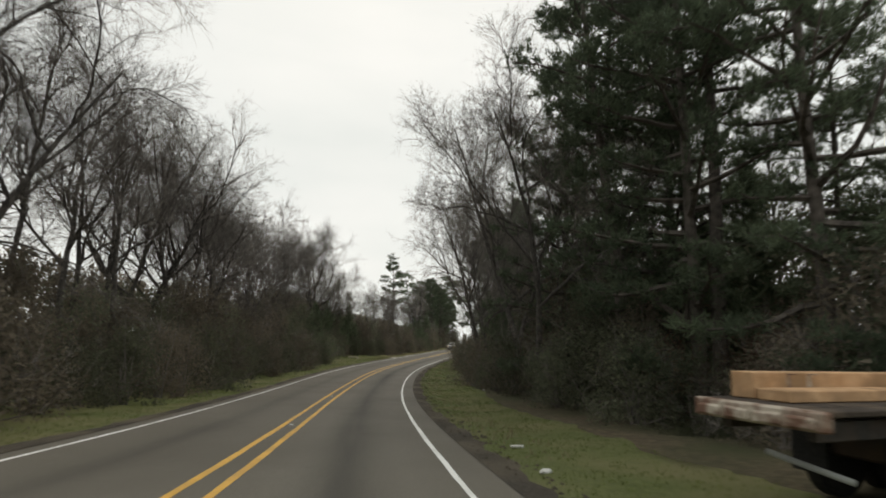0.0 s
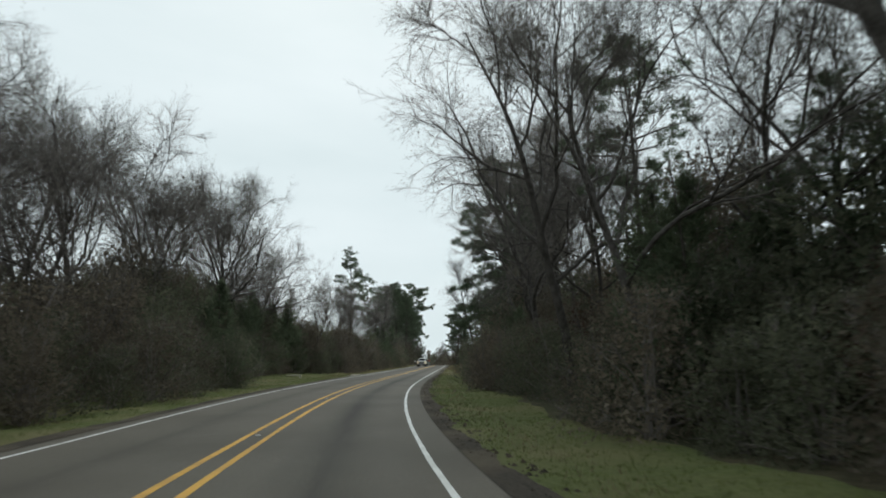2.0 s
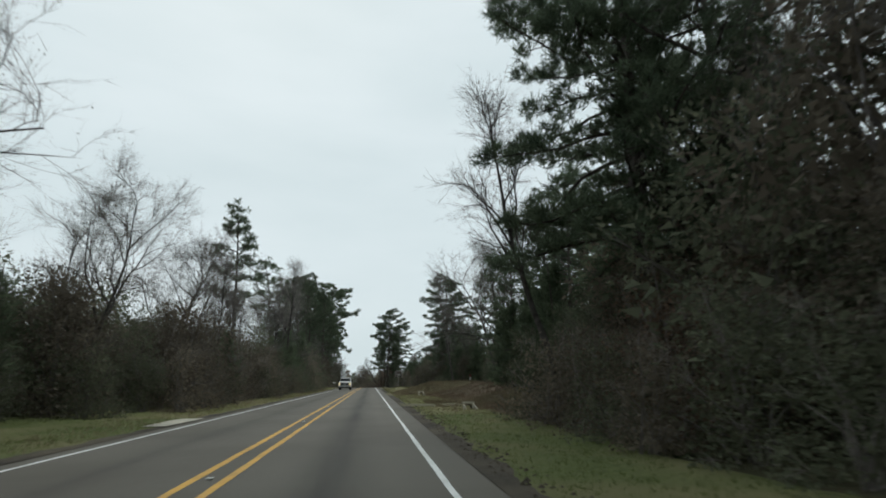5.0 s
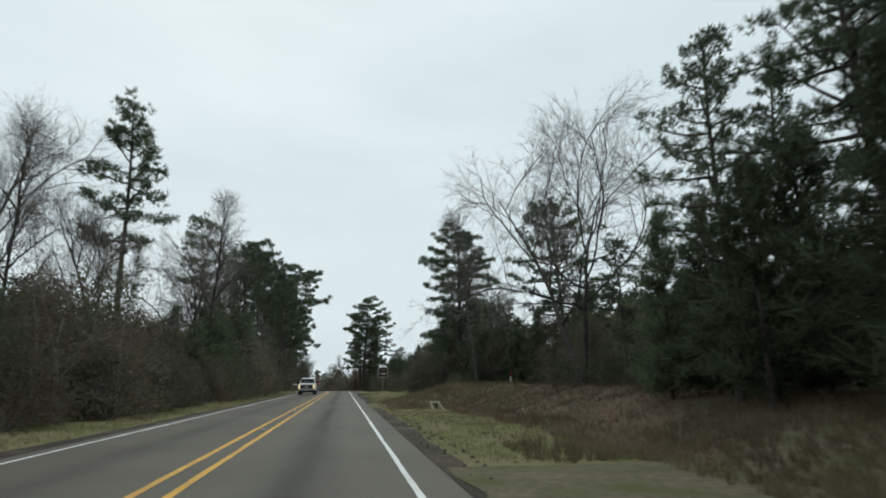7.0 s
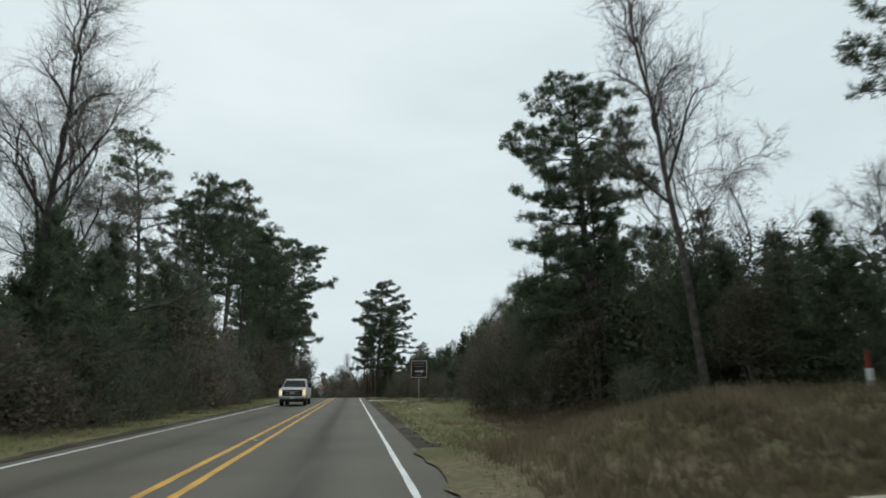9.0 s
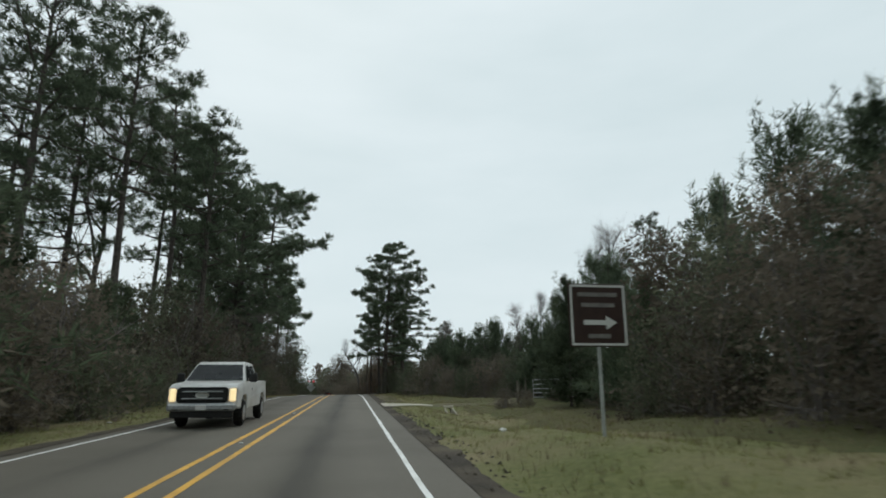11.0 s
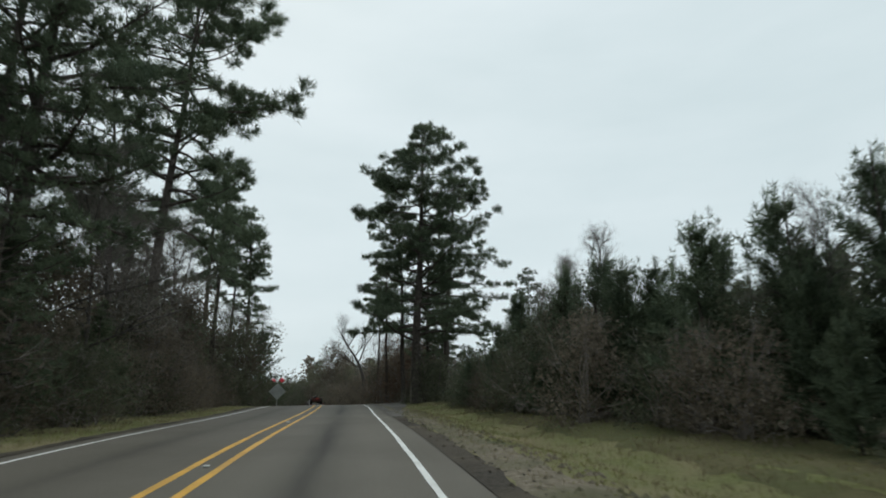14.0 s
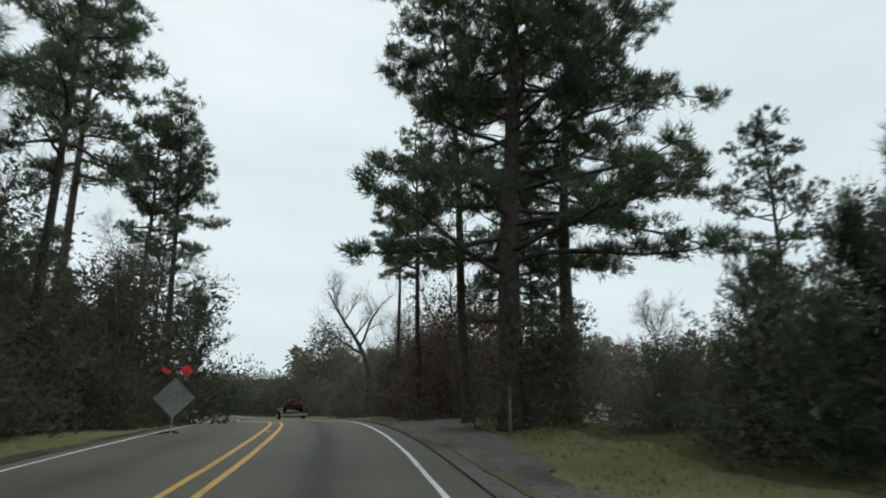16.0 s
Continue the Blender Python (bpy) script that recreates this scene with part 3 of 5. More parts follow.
def young_conifer(seed, height=7.0, wide=0.28, boughs=96, dense=6, blades=9, shape=0.85, candles=0, slim=0.16):
    """A young pine or cedar, green to the ground; shape under 0.7 gives a rounded crown, candles add upright shoots at the top."""
    rng = np.random.RandomState(seed)
    trunk, crown = Wood(), Wood()
    pts, radii = stem(rng, np.array((0.0, 0.0, -0.2)), np.array((0.0, 0.0, 1.0)), height + 0.2, height * 0.013, 0.015, 6, 0.02, 0.02)
    trunk.tube(pts, radii, 6)
    points, ways, sizes = [], [], []
    lump = rng.uniform(0.65, 1.3, (8, 6))
    for a in range(boughs):
        f = 0.03 + 0.93 * ((a + rng.uniform()) / boughs) ** (1.15 if shape > 0.7 else 0.95)
        p = np.array((0.0, 0.0, f * height * (1.0 if shape > 0.7 else 0.94)))
        t = rng.uniform(0, 2 * math.pi)
        ln = height * wide * (1 - f) ** shape * rng.uniform(0.6, 1.2) * lump[int(t / 6.284 * 8), int(f * 5.99)] + 0.05
        d = unit(np.array((math.cos(t), math.sin(t), 0.2 + 0.9 * f)))
        e = p + d * ln
        crown.spike(p, e, 0.02)
        for b in range(dense):
            k = 0.2 + 0.8 * (b + rng.uniform()) / dense
            points.append(p + (e - p) * k)
            ways.append(unit(d + rng.normal(size=3) * 0.4 + np.array((0, 0, 0.55))))
            sizes.append(height * 0.062 * (1.15 - 0.6 * f))
        if candles and f > 0.45 and rng.uniform() < 0.5:
            for z in np.linspace(0, 0.07, 3):
                points.append(e + np.array((0, 0, z * height)))
                ways.append(np.array((0.0, 0.0, 1.0)))
                sizes.append(height * 0.032)
    for f in np.linspace(0.86, 1.0, 7):
        points.append(np.array((0.0, 0.0, f * height)))
        ways.append(np.array((0.0, 0.0, 1.0)))
        sizes.append(height * 0.034)
    tufts_at(rng, crown, points, ways, np.array(sizes), blades, slim=slim)
    return trunk, crown, Wood()


def bush(seed, height=3.5, broad=0.5, leaves_n=2600, leaf=0.105, width=0.6, core=900, stems=12, clumps=30, twigs=160, inner=0.045):
    """A thicket shrub: arching stems from one root, a shaded core, and leaves or twigs in uneven clumps."""
    rng = np.random.RandomState(seed)
    wood, crown = Wood(), Wood()
    r = height * broad
    centres = []
    for _ in range(clumps):
        z = height * (0.03 + 0.89 * rng.uniform() ** 1.3)
        reach = r * (1.0 - 0.75 * max(0, z / height - 0.45) / 0.55) * math.sqrt(rng.uniform(0.05, 1.0))
        t = rng.uniform(0, 2 * math.pi)
        centres.append(np.array((math.cos(t) * reach, math.sin(t) * reach, z)))
    for k in range(stems):
        c = centres[rng.randint(clumps)]
        p = np.array((rng.normal() * 0.2, rng.normal() * 0.2, -0.15))
        q = p + (c - p) * np.array((0.35, 0.35, 0.6)) + rng.normal(size=3) * 0.1
        wood.tube([p, q, c, c + unit(c - q) * height * 0.18], [0.035, 0.028, 0.018, 0.006], 3)
    cs = np.array(centres)
    # shaded inside
    j = rng.randint(clumps, size=core)
    fan(rng, crown, cs[j] * np.array((0.75, 0.75, 0.9)) + rng.uniform(-1, 1, size=(core, 3)) * r * 0.33, rng.normal(size=(core, 3)), height * inner, height * inner * 0.7, tri=True)
    # outer leaves
    j = rng.randint(clumps, size=leaves_n)
    off = rng.normal(size=(leaves_n, 3))
    off *= (r * 0.36 * rng.uniform(0.4, 1.0, leaves_n) ** 0.5 / (np.linalg.norm(off, axis=1) + 1e-9))[:, None]
    fan(rng, crown, np.maximum(cs[j] + off, (-99, -99, 0.02)), off + rng.normal(size=off.shape) * 0.25, leaf, leaf * width, tri=True)
    # bare twigs that stick out
    for _ in range(twigs):
        c = cs[rng.randint(clumps)]
        d = unit(unit(c + np.array((0, 0, -height * 0.2))) + rng.normal(size=3) * 0.6 + np.array((0, 0, 0.35)))
        wood.spike(c, c + d * height * rng.uniform(0.1, 0.26), 0.009)
    return wood, crown, Wood()


def plant(name, woods, mats, parts, label, category, group):
    """A plant as one thing: an Empty at its root with its parts."""
    root = tagged(new(name), label, category, group)
    for wood, mat, part_name in zip(woods, mats, parts):
        if wood.f:
            part(part_name, mesh(part_name, wood.v, wood.f, mat), root)
    return root


TREE_PARTS = ("trunk", "crown", "leaves")
KINDS = {}


def kind(key, size, roots):
    """Keeps the plants of a kind, each with its full height."""
    KINDS[key] = [[r, None, max(v.co.z for c in r.children for v in c.data.vertices)] for r in roots]


def bare_plants():
    for s, f, sp, n, lf, dr, lead, bd, lb in (
            (0, 0.36, 0.85, 9, 0.0, 0.03, 0.86, 0.08, "bare grey winter hardwood tree with fine twigs"),
            (1, 0.28, 1.05, 9, 0.0, 0.06, 0.80, 0.10, "bare grey winter hardwood tree with spreading limbs"),
            (2, 0.42, 0.60, 10, 0.05, 0.0, 0.88, 0.06, "slender bare hardwood tree with pale buds"),
            (3, 0.32, 0.95, 10, 0.12, 0.04, 0.84, 0.09, "winter hardwood tree with a thin haze of buds"),
            (4, 0.38, 1.0, 10, 0.0, 0.08, 0.68, 0.10, "broad bare oak with long crooked limbs"),
            (5, 0.45, 0.40, 11, 0.03, 0.0, 0.92, 0.05, "tall slender hardwood tree with a narrow bare crown")):
        yield plant("bare_tree", bare_tree(10 + s, fork=f, spread=sp, limbs=n, leafy=lf, droop=dr, leader=lead, bend=bd, flat=20 if s == 4 else 0, taper=0.14 if s == 4 else 0.30, twigs=1.7 if s == 4 else (0.55 if s in (2, 5) else 1.0), radius=0.15 if s == 5 else None), (BARK, TWIG, GREY_LEAF), TREE_PARTS, lb, "tree", "bare roadside trees")


kind("bare", 16.0, bare_plants())
kind("haze", 16.0, [plant("budding_tree", bare_tree(40 + s, fork=0.3, spread=0.95, limbs=10, leafy=0.4, droop=0.05, twigs=1.6), (BARK, TWIG, m), TREE_PARTS, lb, "tree", "bare roadside trees")
                    for s, m, lb in ((0, GREY_LEAF, "hardwood tree with grey-green buds and few old leaves"),
                                     (1, BROWN_LEAF, "hardwood tree still holding withered brown leaves"))])
kind("snag", 16.0, [plant("dead_tree", bare_tree(46, fork=0.42, spread=0.8, limbs=7, droop=-0.02, leader=0.9, bend=0.11, radius=0.36, twigs=0.5), (BARK, BARK, BARK), TREE_PARTS, "half-dead tree with a thick crooked trunk and few limbs", "tree", "bare roadside trees")])
kind("pine", 26.0, [plant("pine_tree", pine_tree(60 + s, clear=c, spread=sp, boughs=b, full=0.95), (PINE_BARK, NEEDLE, NEEDLE), TREE_PARTS, "tall dark green pine with a bare lower trunk", "tree", "roadside pines")
                    for s, c, sp, b in ((0, 0.40, 0.17, 42), (1, 0.48, 0.18, 38), (2, 0.20, 0.20, 54), (3, 0.44, 0.16, 38))])
kind("slim_pine", 22.0, [plant("slender_pine", pine_tree(80 + s, height=22, clear=c, spread=0.15, boughs=32, tufts=11, full=1.35), (PINE_BARK, NEEDLE, NEEDLE), TREE_PARTS, "slender pine with a small crown high up", "tree", "roadside pines")
                         for s, c in ((0, 0.6), (1, 0.48))])
kind("full_pine", 16.0, [plant("full_pine", pine_tree(90 + s, height=16, clear=0.05, spread=0.22, boughs=60, tufts=8, full=0.95), (PINE_BARK, NEEDLE, NEEDLE), TREE_PARTS, "full dark green pine with low boughs", "tree", "roadside pines")
                         for s in (0, 1)])
kind("broad_pine", 16.0, [plant("broad_pine", pine_tree(96 + s, height=16, clear=c, spread=0.30, boughs=b_, tufts=10, radius=0.25), (PINE_BARK, NEEDLE, NEEDLE), TREE_PARTS, "broad dark green pine with an uneven rounded crown", "tree", "roadside pines")
                          for s, c, b_ in ((0, 0.2, 62), (1, 0.32, 54))])
# pines that stand alone: tall with a rounded top, and two whose boughs reach out to one side
kind("great_pine", 22.0, [plant("great_pine", pine_tree(160 + s, height=22, clear=c, spread=sp, boughs=b_, tufts=(14, 10, 14)[s], puff=0.56, blades=16, slim=0.115, radius=0.42 - 0.06 * s, sided=sd, dome=True, droop=0.12, full=1.05), (PINE_BARK, NEEDLE, NEEDLE), TREE_PARTS, lb, "tree", "roadside pines")
                          for s, c, sp, b_, sd, lb in ((0, 0.22, 0.305, 88, 0.0, "massive old pine with a rounded crown and thick trunk"),
                                                       (1, 0.34, 0.31, 46, 0.35, "tall old pine with long boughs reaching to one side"),
                                                       (2, 0.38, 0.285, 62, 0.12, "tall dark pine with long boughs reaching over the road"))])
kind("young", 7.0, [plant("young_pine", young_conifer(100 + s, wide=w_, shape=sh, boughs=104, dense=6, candles=1, slim=0.13, blades=10), (PINE_BARK, NEEDLE, NEEDLE), TREE_PARTS, "young green pine branched to the ground", "tree", "young pines")
                    for s, w_, sh in ((0, 0.34, 0.55), (1, 0.42, 0.5), (2, 0.30, 0.65))])
kind("cedar", 7.0, [plant("cedar", young_conifer(110 + s, wide=w_, boughs=110, shape=sh, slim=0.13, blades=10), (PINE_BARK, CEDAR, CEDAR), TREE_PARTS, "dense dark cedar branched to the ground", "tree", "cedars")
                    for s, w_, sh in ((0, 0.30, 0.75), (1, 0.38, 0.62))])
BUSH_PARTS = ("branchwork", "foliage", "foliage")
kind("dark", 3.5, [plant("evergreen_shrub", bush(120 + s, leaves_n=3500, leaf=0.085, broad=br), (TWIG, DARK_LEAF, DARK_LEAF), BUSH_PARTS, "dark evergreen shrub in the woodland edge", "shrub", "woodland edge shrubs") for s, br in enumerate((0.5, 0.42, 0.6))])
kind("brown", 3.5, [plant("bare_shrub", bush(130 + s, leaves_n=2900, leaf=0.125, width=0.26, core=850, stems=16, twigs=240, broad=br), (TWIG, BROWN_LEAF, BROWN_LEAF), BUSH_PARTS, "twiggy brown shrub with withered leaves", "shrub", "woodland edge shrubs") for s, br in enumerate((0.5, 0.4, 0.6))])
kind("rust", 3.5, [plant("rust_shrub", bush(140 + s, leaves_n=8000, leaf=0.044, core=1500, inner=0.03), (TWIG, RUST_LEAF, RUST_LEAF), BUSH_PARTS, "shrub with rust-red dead leaves", "shrub", "woodland edge shrubs") for s in range(2)])
kind("back", 6.0, [plant("thicket_tree", bush(150 + s, height=6.0, leaves_n=3700, leaf=0.115, core=1500, stems=9, twigs=60, inner=0.034, broad=br), (TWIG, m, m), BUSH_PARTS, lb, "shrub", "woodland edge shrubs")
                   for s, br, m, lb in ((0, 0.42, DARK_LEAF, "tall dark evergreen thicket behind the woodland edge"), (1, 0.38, BROWN_LEAF, "tall brown thicket behind the woodland edge"))])
LAST = {}
place_rng = np.random.RandomState(5)


def stand(key, y, u, height, variant=None, turn=None, lean=0.0):
    """Stands one plant of a kind at station y, offset u, with the given height."""
    roots = KINDS[key]
    i = (LAST.get(key, -1) + 1) % len(roots) if variant is None else variant
    LAST[key] = i
    s = height / roots[i][2]
    rz = place_rng.uniform(0, 360) if turn is None else turn
    m = Matrix.Translation(place(y, u)) @ pose(0, 0, 0, 0, lean, 0) @ pose(0, 0, 0, 0, 0, rz)
    root, s0 = roots[i][:2]
    if s0 is None:
        root.matrix_basis = m @ Matrix.Diagonal((s, s, s, 1))
        roots[i][1] = s
        return root
    k = s / s0
    return copy_thing(root, m @ Matrix.Diagonal((k, k, k, 1)))


def clear_unused():
    """Plants of a kind that stand nowhere are taken out again."""
    for roots in KINDS.values():
        for root, used, _ in roots:
            if used is None:
                for o in (*root.children_recursive, root):
                    bpy.data.objects.remove(o)


def treeline(name, spots, mat, label, seed, lo, hi, n=330, leaf=0.075):
    """Far woods: uneven heaps of small leaves, too far back to tell one from the next."""
    rng = np.random.RandomState(seed)
    w = Wood()
    for y, u in spots:
        h = rng.uniform(lo, hi)
        base = np.array(place(y + rng.uniform(-2, 2), u + rng.uniform(-1.5, 1.5)))
        t, k, z = rng.uniform(0, 6.28, n), np.sqrt(rng.uniform(0, 1, n)), rng.uniform(0.02, 1.0, n)
        r = h * 0.36 * k * (1 - 0.7 * np.maximum(z - 0.4, 0) / 0.6) * (0.8 + 0.3 * np.sin(3 * t + h))
        p = base + np.stack([np.cos(t) * r, np.sin(t) * r, z * h], 1)
        fan(rng, w, p, rng.normal(size=(n, 3)), h * leaf, h * leaf * 0.66, tri=True)
    tagged(new(name, mesh(name, w.v, w.f, mat)), label, "woods", kind="stuff")

# ---- the woods ----
def edge_row(ys, us, keys, lo, hi, seed, jitter=0.6):
    """A row of shrubs or trees along the road with heights from lo to hi."""
    rng = np.random.RandomState(seed)
    for y in ys:
        u = np.interp(y, us[0], us[1])
        stand(keys[rng.randint(len(keys))], y + rng.uniform(-jitter, jitter), u + rng.uniform(-jitter, jitter), rng.uniform(lo, hi))


def shifted(e, d):
    return (e[0], tuple(a + d for a in e[1]))


# left of the road
left_edge = ((-20, 50, 66, 70, 90, 96, 225, 245, 340), (-7.2, -7.2, -8.0, -11.0, -11.0, -7.6, -7.6, -7.0, -7.5))
edge_row(np.arange(2, 290, 2.6), left_edge, ("dark", "brown", "brown", "dark"), 2.6, 4.2, 1)
edge_row(np.arange(3, 290, 3.4), shifted(left_edge, -2.2), ("back", "brown", "back"), 4.4, 6.4, 2)
edge_row(np.arange(4, 280, 4.0), shifted(left_edge, -4.8), ("back",), 5.4, 7.4, 3, 1.0)
edge_row(np.arange(10, 60, 8.6), shifted(left_edge, -4.5), ("bare", "haze", "bare"), 13, 17, 4, 1.4)
edge_row(np.arange(86, 136, 11.0), shifted(left_edge, -4.5), ("bare", "haze"), 11, 13.5, 34, 1.4)
edge_row(np.arange(14, 60, 11.0), shifted(left_edge, -9.0), ("bare", "haze"), 16, 20, 5, 1.6)
edge_row(np.arange(92, 160, 14), shifted(left_edge, -9.0), ("bare", "bare"), 12, 14.5, 45, 1.6)
edge_row(np.arange(172, 216, 9.0), shifted(left_edge, -2.6), ("pine", "slim_pine"), 20, 24, 6, 0.9)
edge_row(np.arange(170, 206, 9.0), shifted(left_edge, -6.5), ("pine", "slim_pine", "bare"), 19, 25, 7, 1.5)
edge_row(np.arange(100, 225, 3.6), shifted(left_edge, -1.0), ("cedar", "back", "brown", "cedar"), 5, 8, 9, 0.6)
edge_row(np.arange(226, 300, 4.0), shifted(left_edge, -3.4), ("haze", "back", "cedar", "back"), 8, 10.5, 8, 1.2)
edge_row(np.arange(226, 262, 4.0), shifted(left_edge, -6.4), ("bare", "back", "pine"), 10, 15, 48, 1.2)
# right of the road
right_edge = ((-20, 18, 30, 38, 52, 60, 88, 94, 98, 150, 156, 172, 188, 202, 214, 340), (11.5, 10.6, 9.6, 8.9, 8.6, 8.2, 8.0, 10.0, 13.6, 13.6, 10.5, 13.5, 13.5, 11.5, 9.0, 9.0))
edge_row(np.arange(12, 90, 2.3), right_edge, ("dark", "brown", "dark"), 2.4, 3.6, 11)
edge_row(np.arange(9, 92, 2.9), shifted(right_edge, 2.0), ("dark", "rust", "back", "brown"), 3.4, 5.0, 12)
edge_row(np.arange(8, 52, 3.2), shifted(right_edge, 4.6), ("back", "cedar"), 6.5, 9.5, 13, 1.0)
edge_row(np.arange(52, 94, 3.6), shifted(right_edge, 4.6), ("back", "brown", "back"), 5.4, 7.1, 33, 1.0)
edge_row(np.arange(40, 62, 10.5), shifted(right_edge, 3.4), ("bare", "haze", "bare"), 13, 17, 14, 1.2)
edge_row(np.arange(20, 92, 9.0), shifted(right_edge, 8.0), ("bare", "bare", "haze"), 13, 18, 15, 1.6)
edge_row((14, 19, 50), shifted(right_edge, 3.6), ("full_pine", "pine"), 11, 16, 35, 1.0)
edge_row(np.arange(98, 152, 3.0), shifted(right_edge, 1.8), ("cedar", "young", "back", "back"), 3.6, 5.6, 16, 1.0)
edge_row(np.arange(98, 152, 3.6), shifted(right_edge, 5.5), ("young", "young", "cedar"), 5.2, 7.2, 26, 1.2)
thicket_edge = ((136, 150, 160, 176, 186, 194, 202, 214, 232), (12.5, 10.0, 10.5, 15.5, 15.5, 12.6, 11.7, 9.4, 9.2))
edge_row(np.arange(145, 186, 2.6), thicket_edge, ("dark", "brown", "dark"), 2.6, 4.0, 17)
edge_row(np.arange(186, 226, 2.2), thicket_edge, ("dark", "young", "dark", "dark", "brown"), 2.6, 4.0, 37)
edge_row(np.arange(104, 150, 2.6), shifted(right_edge, 9.0), ("back", "young"), 4.6, 6.2, 69, 1.0)
edge_row(np.arange(146, 176, 2.4), ((146, 176), (12.5, 13.2)), ("back", "cedar", "young"), 5.2, 7.0, 38)
edge_row(np.arange(146, 176, 3.0), ((146, 176), (16.0, 16.5)), ("full_pine", "young", "young"), 7.5, 10, 39)
edge_row(np.arange(186, 227, 2.2), shifted(right_edge, 2.4), ("young", "dark", "young", "back"), 3.6, 5.2, 18)
edge_row(np.arange(176, 232, 2.6), shifted(right_edge, 5.5), ("young", "young"), 4.8, 6.2, 28, 1.2)
edge_row(np.arange(244, 300, 2.8), ((240, 310), (8.4, 8.0)), ("dark", "brown", "back"), 3.5, 5.5, 19)
edge_row(np.arange(248, 292, 4.0), ((240, 310), (11.5, 12.5)), ("haze", "back", "back"), 6.5, 9.5, 20)
edge_row(np.arange(60, 95, 2.4), shifted(left_edge, -1.6), ("back", "cedar"), 5.4, 7.2, 51)
edge_row(np.arange(54, 67, 2.6), shifted(right_edge, 3.0), ("rust", "back", "brown"), 3.2, 4.2, 52)
edge_row(np.arange(67, 92, 2.6), shifted(right_edge, 3.0), ("back", "cedar", "back"), 4.7, 6.1, 52)
edge_row(np.arange(136, 147, 1.9), ((136, 160), (13.0, 12.6)), ("young", "back"), 3.8, 5.0, 53)
edge_row(np.arange(147, 160, 1.9), ((136, 160), (13.0, 12.6)), ("cedar", "young", "back"), 4.8, 6.6, 70)
edge_row(np.arange(137, 147, 2.2), ((137, 160), (15.6, 15.4)), ("young",), 4.6, 5.8, 54)
edge_row(np.arange(147, 160, 2.2), ((137, 160), (15.6, 15.4)), ("young", "cedar"), 6.4, 8.2, 71)
edge_row(np.arange(136, 139.5, 1.2), ((136, 146), (10.8, 10.8)), ("brown", "dark"), 1.2, 2.2, 55)
edge_row(np.arange(64, 98, 2.6), shifted(left_edge, -3.8), ("back",), 7.0, 8.6, 56)
edge_row(np.arange(60, 84, 2.4), shifted(left_edge, -5.6), ("back",), 8.0, 9.6, 59)
edge_row(np.arange(77, 88, 2.6), shifted(right_edge, 4.8), ("full_pine", "back"), 10.0, 13.0, 60, 0.8)
edge_row(np.arange(148, 170, 2.6), shifted(left_edge, -2.2), ("cedar", "full_pine", "cedar"), 8.0, 10.5, 57)
edge_row(np.arange(202, 224, 3.6), ((200, 224), (14.8, 13.0)), ("young", "bare"), 5.8, 7.2, 58)
edge_row(np.arange(12, 60, 5.2), shifted(left_edge, -5.6), ("bare", "haze", "bare", "bare"), 14, 17.5, 61, 1.4)
edge_row(np.arange(8, 60, 2.8), shifted(left_edge, -6.6), ("back",), 5.0, 6.6, 62, 1.0)
edge_row(np.arange(60, 92, 2.8), shifted(left_edge, -5.0), ("back", "cedar"), 7.5, 9.5, 63, 1.0)
edge_row(np.arange(16, 56, 2.4), shifted(right_edge, 6.2), ("back", "full_pine", "back", "rust"), 6.2, 8.6, 64, 1.0)
edge_row(np.arange(188, 225, 1.9), shifted(right_edge, 4.0), ("young", "cedar", "young"), 4.6, 6.0, 65, 0.8)
edge_row(np.arange(210, 225, 2.0), ((210, 232), (13.0, 13.5)), ("young", "back"), 6.0, 7.4, 66, 0.8)
edge_row(np.arange(66, 94, 2.4), shifted(right_edge, 7.6), ("back",), 7.5, 9.5, 67, 1.0)
edge_row(np.arange(68, 94, 2.6), shifted(right_edge, 10.4), ("back", "brown"), 8.5, 10.5, 68, 1.0)
# woods that close the view where the road turns away
for row in range(3):
    rng = np.random.RandomState(70 + row)
    for k in range(15):
        y, u = 286 + row * 8 + rng.uniform(-2, 2), (-44 + 5.5 * k if row else 6 + 4.0 * k) + rng.uniform(-1.5, 1.5)
        tall = u > 8 + 0.45 * (y - 286)
        stand(("haze", "back", "back", "bare")[rng.randint(4)], y, u, rng.uniform(9.5, 13.0) if tall else rng.uniform(4.4, 5.8))
rng = np.random.RandomState(90)
for k in range(16):
    stand(("back", "pine", "haze")[rng.randint(3)], 262 + rng.uniform(-6, 20), 24 + 4 * k, rng.uniform(7, 11))

